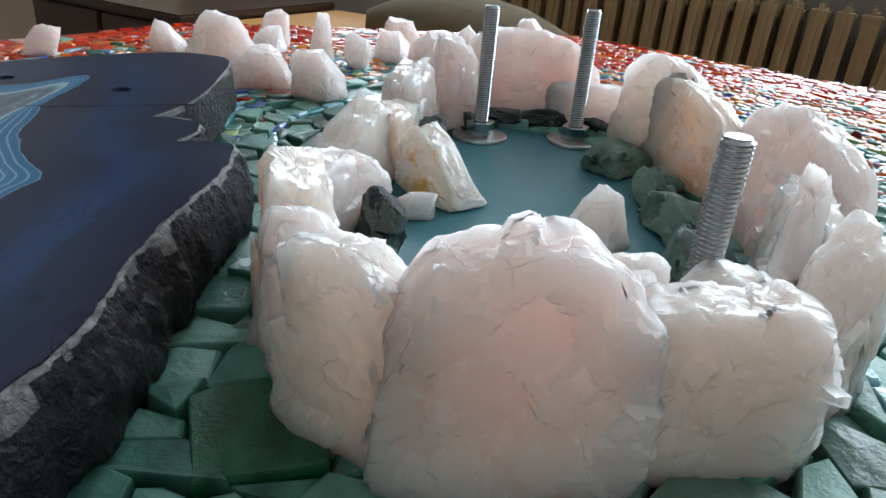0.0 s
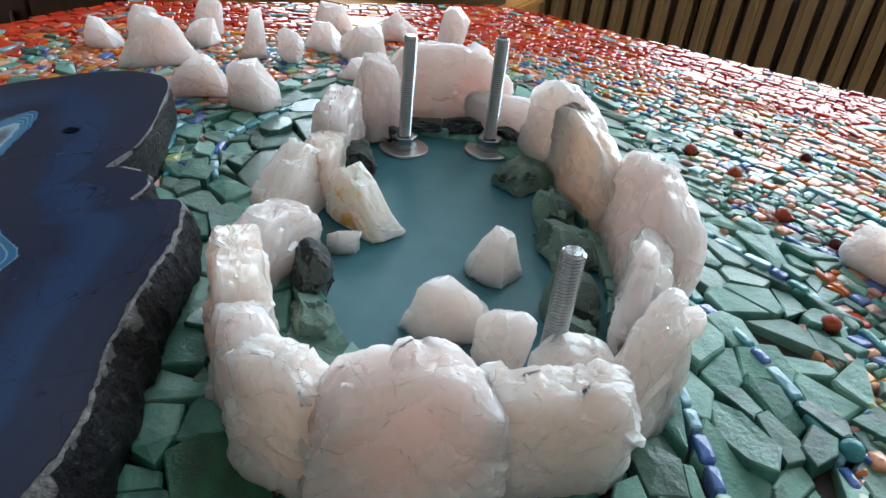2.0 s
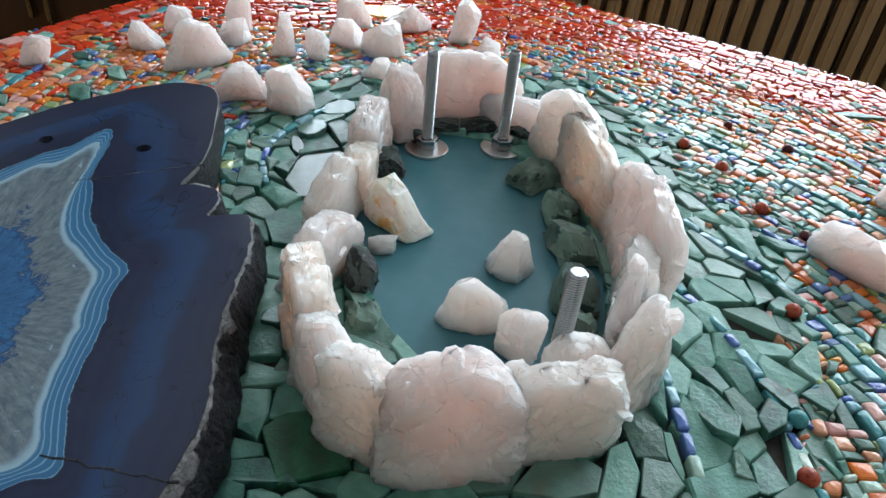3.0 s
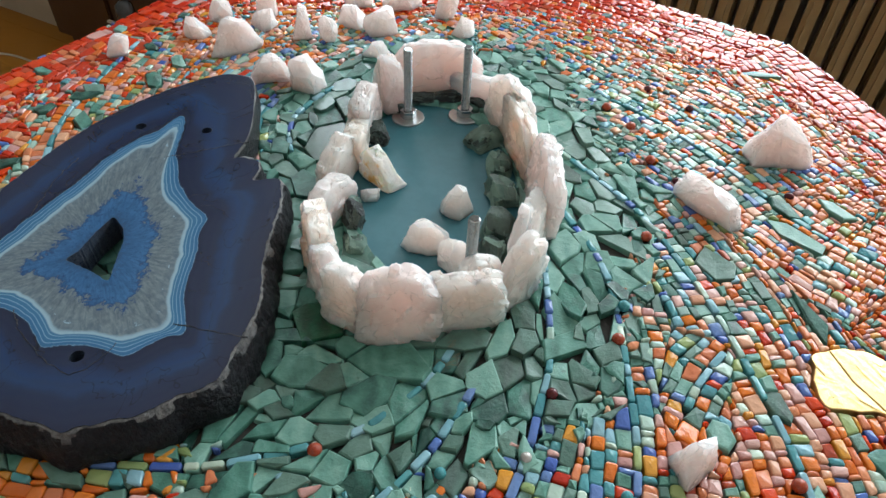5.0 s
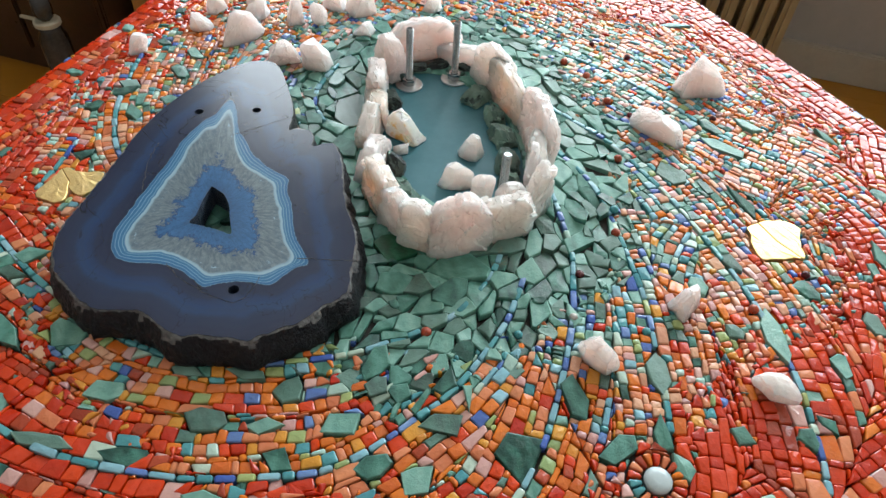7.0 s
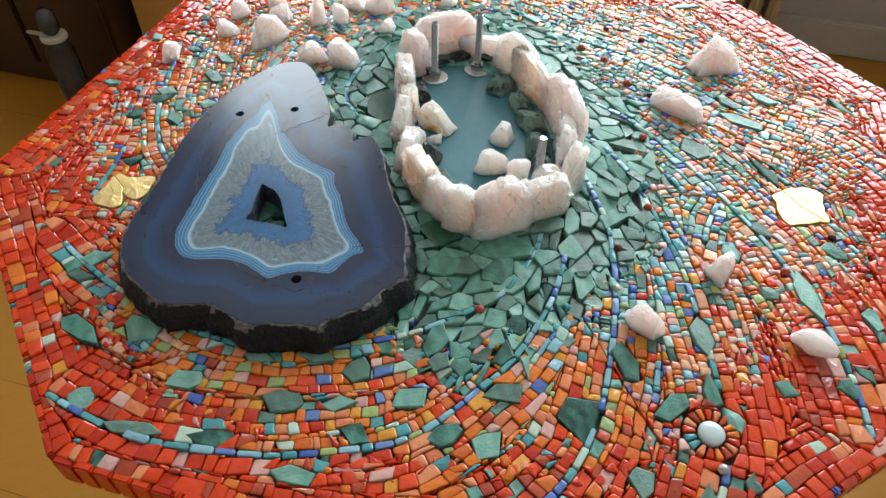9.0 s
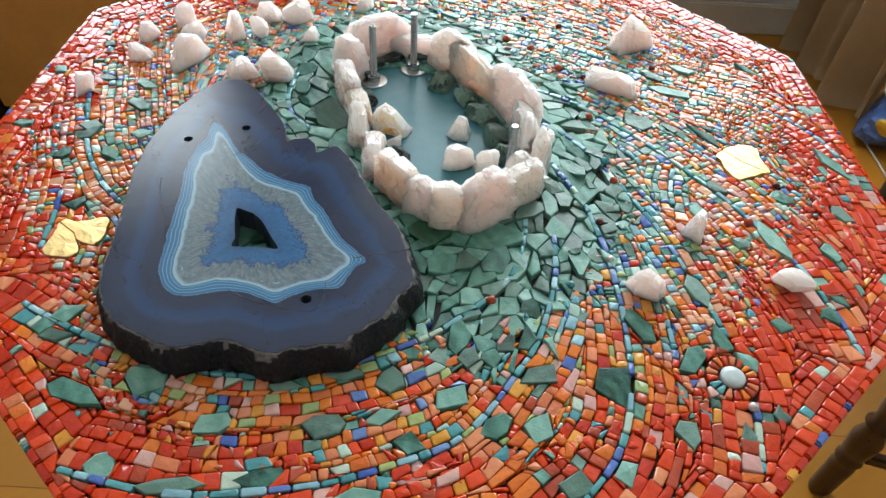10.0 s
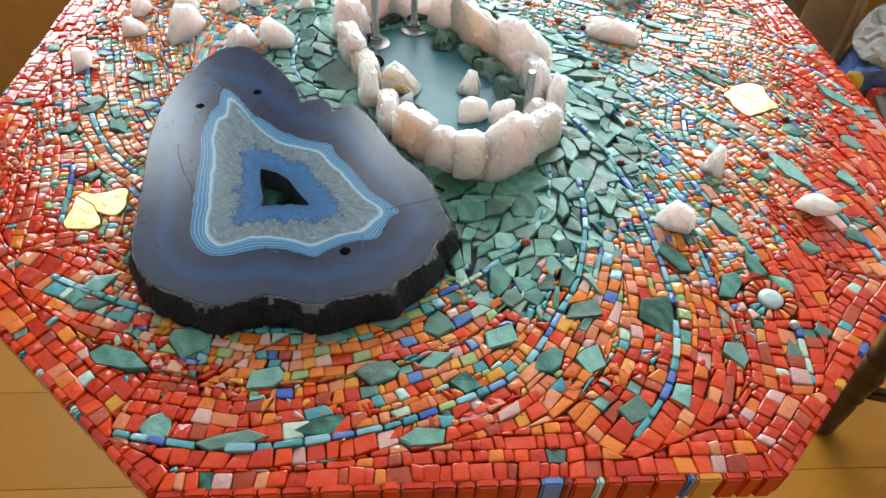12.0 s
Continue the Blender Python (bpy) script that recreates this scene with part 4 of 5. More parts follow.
front = (ty < 0.08) & (tx < 0.02)
cls = np.where(red, 2, np.where(front, 1, 0))
WIDTH = np.array([0.0064, 0.0086, 0.0090])
key = np.full(len(todo), -1, np.int64)
row = np.full(len(todo), -1)
for c3 in range(3):
    edges = np.concatenate([[0], np.cumsum(WIDTH[c3] * rng.choice([0.55, 0.9, 1.0, 1.12, 1.35], 70, p=[.16, .22, .26, .22, .14]))])
    s = cls == c3
    row[s] = np.searchsorted(edges, np.maximum(depth[s], 0), "right")
strip = ((G[:, 5].astype(int) * 2 + (across > 0)) * 3 + cls) * 80 + row
for code in np.unique(strip):
    s = strip == code
    c3 = int(cls[np.argmax(s)])
    cuts = np.cumsum(WIDTH[c3] * rng.choice([0.7, 1.0, 1.3, 1.65, 2.2], 500, p=[.16, .30, .30, .16, .08])) - 0.4
    key[s] = code * 512 + np.searchsorted(cuts, along[s])
lab2 = np.full(SIZE * SIZE, -1, np.int64)
ids, inv = np.unique(key, return_inverse=True)
MIXED = (["orange", "coral", "amber", "pink", "peach", "red", "olive", "teal", "blue", "sage", "sky", "brick"], [.19, .19, .05, .13, .15, .07, .05, .04, .05, .04, .03, .01])
FRONT = (["orange", "coral", "amber", "red", "olive", "pink", "teal", "blue", "sage", "brick"], [.36, .15, .12, .14, .06, .06, .04, .03, .02, .02])
NEARGREEN = (["sage", "sky", "teal", "blue", "olive", "coral", "pink", "peach", "orange", "amber"], [.15, .16, .13, .12, .08, .09, .13, .09, .03, .02])
REDS = (["red", "brick", "coral", "orange", "pink", "amber", "sage", "teal"], [.68, .11, .07, .08, .03, .01, .01, .01])


def corners_of(px, py, directions):
    idx = []
    for dx, dy in directions:
        e = int(np.argmax(px * dx + py * dy))
        if e not in idx:
            idx.append(e)
    return idx


srt = np.argsort(inv, kind="stable")
starts = np.searchsorted(inv[srt], np.arange(len(ids) + 1))
for k in range(len(ids)):
    m = srt[starts[k]:starts[k + 1]]
    if len(m) < 6:
        continue
    x, y = tx[m].mean(), ty[m].mean()
    px, py = tx[m] - x, ty[m] - y
    cs, sn = G[m, 2].mean(), G[m, 3].mean()
    h = math.hypot(cs, sn) + 1e-9
    cs, sn = cs / h, sn / h
    u, v = px * cs + py * sn, py * cs - px * sn
    su, sv = max(np.ptp(u), 1e-3), max(np.ptp(v), 1e-3)
    idx = corners_of(u / su, v / sv, ((1, 1), (-1, 1), (-1, -1), (1, -1)))
    if len(idx) < 3:
        continue
    p = np.stack([px[idx], py[idx]], 1)
    r = np.linalg.norm(p, axis=1, keepdims=True)
    p = p * (1 + 0.00080 / np.maximum(r, 1e-3)) + (x, y) + rng.normal(0, 0.0002, p.shape)
    c3 = int(cls[m[0]])
    s = (math.hypot(x - OX, y - OY) - zone_radius(GREEN_R, x, y)) / max(0.02, zone_radius(RED_R, x, y) - zone_radius(GREEN_R, x, y))
    if c3 == 2:
        names, pr = REDS
    else:
        names, pr = NEARGREEN if rng.random() > (0.3 + 1.8 * s if c3 == 1 or y < 0.09 else 0.14 + 1.2 * s) else (FRONT if c3 == 1 else MIXED)
        if s > 0.85 and rng.random() < 0.25:
            names, pr = REDS
    kind = str(rng.choice(names, p=pr))
    if rng.random() < (0.03 if c3 else 0.08 + 0.24 * max(0.0, 1 - 1.5 * s)):
        kind = "stone"
    pieces.append((p, TOP + rng.uniform(-0.0010, 0.0012), kind))

l = lab[ok]
srt = np.argsort(l, kind="stable")
fx, fy, fl = PX[ok][srt], PY[ok][srt], l[srt]
starts = np.searchsorted(fl, np.arange(COUNT + 1))
for k in range(COUNT):
    a0, a1 = starts[k], starts[k + 1]
    if a1 - a0 < 14:
        continue
    x, y = fx[a0:a1].mean(), fy[a0:a1].mean()
    px, py = fx[a0:a1] - x, fy[a0:a1] - y
    sides = int(rng.choice([5, 6, 7, 9], p=[.25, .3, .25, .2]))
    th = rng.uniform(0, 6.3) + np.arange(sides) * 2 * math.pi / sides + rng.uniform(-0.3, 0.3, sides)
    idx = corners_of(px, py, [(math.cos(t), math.sin(t)) for t in th])
    if len(idx) < 3:
        continue
    p = np.stack([px[idx], py[idx]], 1)
    r = np.linalg.norm(p, axis=1, keepdims=True)
    p = p * (1 + 0.0007 / np.maximum(r, 1e-3)) + (x, y) + rng.normal(0, 0.0005, p.shape)
    pieces.append((p, TOP + rng.uniform(-0.0018, 0.0026), "stone"))


def piece_data(p, z, kind, tilt):
    """Vertices and faces of one mosaic piece: glass is pillowed with rounded corners, stone is chipped and broken."""
    glass = kind not in ("stone", "polished", "malachite")
    if glass and len(p) == 4:
        q = []
        for k in range(4):
            for other in (p[k - 1], p[(k + 1) % 4]):
                d = other - p[k]
                h = np.linalg.norm(d) + 1e-9
                q.append(p[k] + d / h * min(0.0011, 0.28 * h))
        p = np.array(q)
    c = p.mean(0)
    e = p - c
    r = np.linalg.norm(e, axis=1, keepdims=True)
    n = len(p)
    levels = ((0, -0.006), (0, -0.0013), (0.0004, -0.0005), (0.0014, 0.0)) if glass else ((0, -0.006), (0, -0.0010), (0.0003, -0.0003), (0.0009, 0.0))
    chips = rng.uniform(0.4, 2.6, n) if kind == "stone" else np.ones(n)
    tx, ty = rng.normal(0, tilt, 2)
    verts = []
    for inset, dz in levels:
        q = e * np.maximum(0.3, 1 - inset * chips[:, None] / np.maximum(r, 1e-4))
        for k in range(n):
            rough = 0 if kind != "stone" or dz < -0.004 else 0.0008 * noise.noise(Vector((q[k, 0] + c[0], q[k, 1] + c[1], 0)) * 130)
            verts.append((c[0] + q[k, 0], c[1] + q[k, 1], z + dz * (chips[k] if dz > -0.005 else 1) + rough + (tx * q[k, 0] + ty * q[k, 1] if dz > -0.005 else 0)))
    if glass or kind == "stone":
        off = rng.uniform(-0.25, 0.25, 2) * r.mean() if kind == "stone" else (0, 0)
        verts.append((c[0] + off[0], c[1] + off[1], z + (0.0004 if glass else rng.uniform(-0.0004, 0.0008))))
        faces = [(3 * n + k, 3 * n + (k + 1) % n, 4 * n) for k in range(n)]
    else:
        faces = [tuple(range(3 * n, 4 * n))]
    for lay in range(3):
        for k in range(n):
            faces.append((lay * n + k, lay * n + (k + 1) % n, (lay + 1) * n + (k + 1) % n, (lay + 1) * n + k))
    return verts, faces


def clean(p):
    c = p.mean(0)
    o = np.argsort(np.arctan2(p[:, 1] - c[1], p[:, 0] - c[0]))
    return p[o]


NATURAL = {"stone": M_GREEN, "polished": M_POLISHED, "malachite": M_MALACHITE}
focus = np.array((-0.06, -0.04))
tiles = [q for q in pieces if q[2] not in NATURAL]
stones = [q for q in pieces if q[2] in NATURAL]
tiles.sort(key=lambda q: np.linalg.norm(q[0].mean(0) - focus))
stones.sort(key=lambda q: np.linalg.norm(q[0].mean(0) - np.array((0.02, 0.08))))
rest = {}
for group, limit, name in ((tiles, 300, "tile"), (stones, 300, "stone")):
    for i, (p, z, kind) in enumerate(group):
        v, f = piece_data(clean(p), z, kind, {"stone": 0.075, "polished": 0.012, "malachite": 0.0}.get(kind, 0.05))
        if i < limit:
            me = bpy.data.meshes.new(name)
            me.from_pydata(v, [], f)
            me.materials.append(NATURAL.get(kind) or TILES[kind])
            new(name, me).parent = table
        else:
            V, F = rest.setdefault(kind, ([], []))
            F.extend(tuple(k + len(V) for k in q) for q in f)
            V.extend(v)
for kind, (V, F) in rest.items():
    nm = "stone_rest" if kind in NATURAL else kind + "_tile_rest"
    me = bpy.data.meshes.new(nm)
    me.from_pydata(V, [], F)
    me.materials.append(NATURAL.get(kind) or TILES[kind])
    ob = new(nm, me)
    ob.parent = table
    tagged(ob, kind="stuff")

# glossy tiles on the rim
corners = octagon(0, 0)
for k in range(8):
    a, b = corners[k], corners[(k + 1) % 8]
    d = (b - a).normalized()
    out = Vector((d.y, -d.x, 0))
    length = (b - a).length
    s = 0.001
    while s < length - 0.004:
        w = float(rng.choice([0.006, 0.012, 0.015, 0.018, 0.021], p=[.14, .2, .26, .26, .14]))
        w = min(w, length - s)
        colour = "red" if w > 0.01 and rng.random() < 0.9 else str(rng.choice(["red", "teal", "blue", "sage", "amber", "brick"]))
        bm = boxed(s + 0.0005, s + w - 0.0005, -0.0055, 0.0012, -0.0285, float(rng.uniform(-0.0006, 0.0012)), bevel=0.0016)
        m = Matrix(((d.x, out.x, 0, a.x), (d.y, out.y, 0, a.y), (0, 0, 1, TOP), (0, 0, 0, 1)))
        bm.transform(m)
        part("rim_tile", bm, TILES[colour], table)
        s += w

# gold leaves, flower and beads set in the mosaic
for x, y, radii, slit in LEAVES:
    leaf = empty("leaf_inlay", pose(x, y, TOP), "", "")
    leaf.parent = table
    for side in (0, 1):
        bm = bmesh.new()
        n = 48
        rim = []
        for i in range(n + 1):
            th = radians(slit + 180 * side + 180 * i / n)
            r = float(leaf_r(radii, np.array([th]))[0]) * (1 + 0.025 * math.sin(9 * th))
            rim.append(Vector((r * math.cos(th), r * math.sin(th), 0)))
        c0 = sum(rim, Vector()) / (n + 1)
        rim.append(Vector((0.003 * math.cos(radians(slit + 90)), 0.003 * math.sin(radians(slit + 90)), 0)))
        rings = []
        for s, z in ((0.985, -0.005), (0.985, 0.0008), (0.95, 0.0014), (0.5, 0.0016)):
            rings.append([bm.verts.new(c0 + (p - c0) * s + Vector((0, 0, z + (0.0005 * noise.noise(p * 160) if z > 0 else 0)))) for p in rim])
        for a, b in zip(rings, rings[1:]):
            for i in range(n + 2):
                j = (i + 1) % (n + 2)
                bm.faces.new((a[i], a[j], b[j], b[i]))
        bm.faces.new(rings[-1])
        part("gold_lobe", bm, M_GOLD, leaf, "crinkled gold leaf lobe")
flower = empty("flower_inlay", pose(FX, FY, TOP), "", "")
flower.parent = table
part("flower_centre", lathe([(0.0095, -0.005), (0.0098, 0.001), (0.0085, 0.0022), (0.003, 0.0026)], 28), M_WHITE_GLASS, flower, "milky white glass disc", True)
for i in range(17):
    th = 2 * math.pi * i / 17
    p = np.array([(0.0112, -0.0014), (0.0205, -0.0031), (0.0205, 0.0031), (0.0112, 0.0014)])
    p = np.stack([p[:, 0] * math.cos(th) - p[:, 1] * math.sin(th), p[:, 0] * math.sin(th) + p[:, 1] * math.cos(th)], 1)
    v, f = piece_data(p, 0.0006, "petal", 0.03)
    me = bpy.data.meshes.new("petal")
    me.from_pydata(v, [], f)
    me.materials.append(TILES[("orange", "red", "coral", "brick", "teal")[(i * 3) % 4 if i not in (8, 9) else 4]])
    new("petal", me).parent = flower
bead_mesh = []
for m in (M_BEAD, M_GARNET, M_PEARL, M_TURQ):
    bm = bmesh.new()
    bmesh.ops.create_icosphere(bm, subdivisions=3, radius=1)
    for v in bm.verts:
        v.co *= 1 + 0.05 * noise.noise(v.co * 2.4)
    bead_mesh.append(mesh_of(bm, "bead", m, True))
for x, y, r, k in BEADS:
    ob = new("bead", bead_mesh[k])
    ob.parent = table
    ob.matrix_local = pose(x, y, TOP + r * 0.0003) @ Matrix.Diagonal((r / 1120, r / 1120, r / 1200, 1))

# the plate inside the ring
bm = bmesh.new()
n = 72
hi = [bm.verts.new((PLX + plate_r(2 * math.pi * i / n) * math.cos(2 * math.pi * i / n) * 1.02, PLY + plate_r(2 * math.pi * i / n) * math.sin(2 * math.pi * i / n) * 1.02, TOP - 0.0035)) for i in range(n)]
lo = [bm.verts.new((v.co.x, v.co.y, TOP - 0.0052)) for v in hi]
bm.faces.new(hi)
bm.faces.new(lo[::-1])
for i in range(n):
    bm.faces.new((lo[i], lo[(i + 1) % n], hi[(i + 1) % n], hi[i]))
part("pool_plate", bm, M_PLATE, table, "smooth teal blue pool plate")


# ---- agate slab ----
CRACKS = [
    ("crack", [(-.183, .306), (-.165, .311), (-.142, .318), (-.117, .325)]),
    ("crack", [(-.252, .310), (-.262, .282), (-.264, .266), (-.268, .235)]),
    ("crack", [(-.249, .148), (-.241, .131), (-.230, .118), (-.215, .103), (-.200, .093), (-.189, .099), (-.177, .117)]),
    ("crack", [(-.100, .113), (-.129, .122), (-.151, .129)]),
]


def crack_line(name, line, slab):
    """A hair crack across the polished face: a thin ragged sliver of dark fill."""
    pts = []
    for (x0, y0), (x1, y1) in zip(line, line[1:]):
        for k in range(8):
            pts.append(Vector((x0 + (x1 - x0) * k / 8, y0 + (y1 - y0) * k / 8, 0)))
    pts = [p + Vector((noise.noise(p * 210), noise.noise(p * 210 + Vector((9, 4, 2))), 0)) * 0.0022 for p in pts]
    bm = bmesh.new()
    rows = []
    for k, p in enumerate(pts):
        d = (pts[min(k + 1, len(pts) - 1)] - pts[max(k - 1, 0)]).normalized()
        side = Vector((-d.y, d.x, 0)) * (0.00042 * (0.35 + abs(noise.noise(p * 330)) * 1.6))
        q = p - Vector((AX, AY, 0))
        rows.append([bm.verts.new((q.x + e * side.x, q.y + e * side.y, h)) for e, h in ((-1, 0.0255), (-1, 0.02615), (1, 0.02615), (1, 0.0255))])
    for a, b in zip(rows, rows[1:]):
        for k in range(4):
            bm.faces.new((a[k], a[(k + 1) % 4], b[(k + 1) % 4], b[k]))
    bmesh.ops.recalc_face_normals(bm, faces=bm.faces[:])
    part(name, bm, M_RIND, slab, "thin dark crack")


def agate():
    slab = empty("agate_slab", pose(AX, AY, TOP), "polished blue banded agate slab with a rough dark rim", "agate slab")
    n, rows = 360, 60
    bm = bmesh.new()
    th = np.arange(n) * 2 * math.pi / n
    r0, r1 = RINGS[0](th), RINGS[4](th)
    r1 = r1 + np.array([0.0016 * noise.noise(Vector((math.cos(a) * 16, math.sin(a) * 16, 1))) + 0.0009 * noise.noise(Vector((math.cos(a) * 50, math.sin(a) * 50, 1))) for a in th])
    grid = []
    for k in range(rows):
        s = k / (rows - 1)
        r = r0 + (r1 - r0) * s
        grid.append([bm.verts.new((r[i] * math.cos(th[i]), r[i] * math.sin(th[i]), 0.026)) for i in range(n)])
    under = [[bm.verts.new((v.co.x, v.co.y, 0.004)) for v in ring] for ring in (grid[0], grid[-1])]
    for k in range(rows - 1):
        for i in range(n):
            bm.faces.new((grid[k][i], grid[k + 1][i], grid[k + 1][(i + 1) % n], grid[k][(i + 1) % n]))
    for i in range(n):
        j = (i + 1) % n
        bm.faces.new((under[1][i], under[1][j], grid[-1][j], grid[-1][i])).material_index = 1
        bm.faces.new((under[0][j], under[0][i], grid[0][i], grid[0][j])).material_index = 2
        bm.faces.new((under[0][i], under[0][j], under[1][j], under[1][i])).material_index = 1
    bmesh.ops.recalc_face_normals(bm, faces=bm.faces[:])
    me = mesh_of(bm, "polished_face", [M_AGATE, M_RIND, M_CAVITY])
    body = new("polished_face", me)
    cut = lathe([(0.0044, -0.02), (0.0044, 0.05)], 20)
    cutter_mesh = bmesh.new()
    for x, y in ((-0.212, 0.353), (-0.156, 0.343), (-0.200, 0.107)):
        c = cut.copy()
        for v in c.verts:
            v.co += Vector((x - AX, y - AY, 0))
        tmp = bpy.data.meshes.new("tmp")
        c.to_mesh(tmp)
        cutter_mesh.from_mesh(tmp)
        bpy.data.meshes.remove(tmp)
        c.free()
    cut.free()
    for f in cutter_mesh.faces:
        f.material_index = 2
    bmesh.ops.recalc_face_normals(cutter_mesh, faces=cutter_mesh.faces[:])
    cutter = new("cutter", mesh_of(cutter_mesh, "cutter", [M_AGATE, M_RIND, M_CAVITY]))
    mod = body.modifiers.new("holes", "BOOLEAN")
    mod.operation, mod.solver, mod.object = "DIFFERENCE", "EXACT", cutter
    bpy.context.view_layer.update()
    done = bpy.data.meshes.new_from_object(body.evaluated_get(bpy.context.evaluated_depsgraph_get()))
    body.modifiers.clear()
    body.data = done
    bpy.data.objects.remove(cutter)
    co = np.empty(len(done.vertices) * 3)
    done.vertices.foreach_get("co", co)
    co = co.reshape(-1, 3)
    at = done.attributes.new("band", "FLOAT", "POINT")
    at.data.foreach_set("value", band_at(co[:, 0] + AX, co[:, 1] + AY).astype(np.float32))
    body.parent = slab
    # crust round the edge
    bm = bmesh.new()
    m, lv = 360, 9
    chalk = [noise.noise(Vector((math.cos(2 * math.pi * i / m) * 7, math.sin(2 * math.pi * i / m) * 7, 4))) + 0.5 * noise.noise(Vector((i * 0.35, 2, 4))) for i in range(m)]
    rings = []
    for k in range(lv):
        s = (k / (lv - 1)) ** 1.7
        ring = []
        for i in range(m):
            a = 2 * math.pi * i / m
            q = Vector((math.cos(a) * 9, math.sin(a) * 9, s * 1.4))
            front = 0.5 - 0.5 * math.sin(a)
            r = float(RINGS[4](np.array([a]))[0]) + 0.0012 + math.sin(s * math.pi * 0.62) * (0.003 + 0.006 * front) + 0.0030 * max(0.0, chalk[i]) * min(1.0, 6 * s) + noise.noise(q * 1.2) * 0.003 * s + noise.noise(q * 4) * 0.0016 + noise.noise(q * 11) * 0.0006
            ring.append(bm.verts.new((r * math.cos(a), r * math.sin(a), 0.0255 - s * 0.0262 + (noise.noise(q * 6) * 0.0008 if 0 < k < lv - 1 else 0))))
        rings.append(ring)
    inner = [bm.verts.new((v.co.x * 0.9, v.co.y * 0.9, v.co.z)) for v in rings[-1]]
    lip = [bm.verts.new((v.co.x * 0.97, v.co.y * 0.97, 0.0252)) for v in rings[0]]
    for a, b in zip([lip] + rings, rings + [inner]):
        for i in range(m):
            f = bm.faces.new((a[i], b[i], b[(i + 1) % m], a[(i + 1) % m]))
            if a is lip or a is rings[0] or (a in rings[1:2] and chalk[i] > 0.1) or (a is rings[2] and chalk[i] > 0.3):
                f.material_index = 1
    bmesh.ops.recalc_face_normals(bm, faces=bm.faces[:])
    for name, line in CRACKS:
        crack_line(name, line, slab)
    part("rough_rind", bm, [M_RIND, M_CHALK], slab, "rough dark brown rind", True)


agate()


# ---- bolts ----
def bolt(x, y, height, nut=True):
    b = empty("threaded_bolt", pose(x, y, TOP - 0.0035), "upright zinc-plated threaded bolt with nut and washer" if nut else "upright zinc-plated threaded bolt between the stones", "bolt", "bolts in the pool")
    bm = bmesh.new()
    segs, per, pitch = 24, 5, 0.00125
    rows = int(height / pitch * per)
    rings = []
    for k in range(rows + 1):
        z = k * pitch / per
        ring = []
        for i in range(segs):
            ph = (z / pitch - i / segs) % 1
            r = 0.0042 - 0.00045 * abs(2 * ph - 1)
            if z > height - 0.001:
                r -= (z - height + 0.001) * 0.9
            ring.append(bm.verts.new((r * math.cos(2 * math.pi * i / segs), r * math.sin(2 * math.pi * i / segs), z)))
        rings.append(ring)
    for a, c in zip(rings, rings[1:]):
        for i in range(segs):
            bm.faces.new((a[i], a[(i + 1) % segs], c[(i + 1) % segs], c[i]))
    bm.faces.new(rings[-1])
    part("threaded_rod", bm, M_ZINC, b)
    if nut:
        bm = lathe([(0.0155, 0.0), (0.0157, 0.0006), (0.0155, 0.0018), (0.0149, 0.002), (0.0055, 0.002)], 40)
        part("washer", bm, M_WASHER, b)
        bm = lathe([(0.0074, 0.002), (0.008, 0.0026), (0.008, 0.0092), (0.0074, 0.0098)], 6)
        part("nut", bm, M_ZINC, b)
    return b


bolt(0.020, 0.397, 0.072)
bolt(0.075, 0.397, 0.0735)
bolt(0.047, 0.167, 0.0715, False)


# ---- rocks ----
def rock(name, x, y, lx, ly, lz, turn, seed, mat, label, category, group="", z=TOP - 0.001, tilt=(0, 0), **kw):
    ob = thing(name, rock_bm(seed, lx, ly, lz, **kw), mat, label, category, group)
    ob.matrix_world = pose(x, y, z, tilt[0], tilt[1], turn)
    for p in ob.data.polygons:
        p.use_smooth = True
    ob.data.set_sharp_from_angle(angle=radians(17))
    return ob


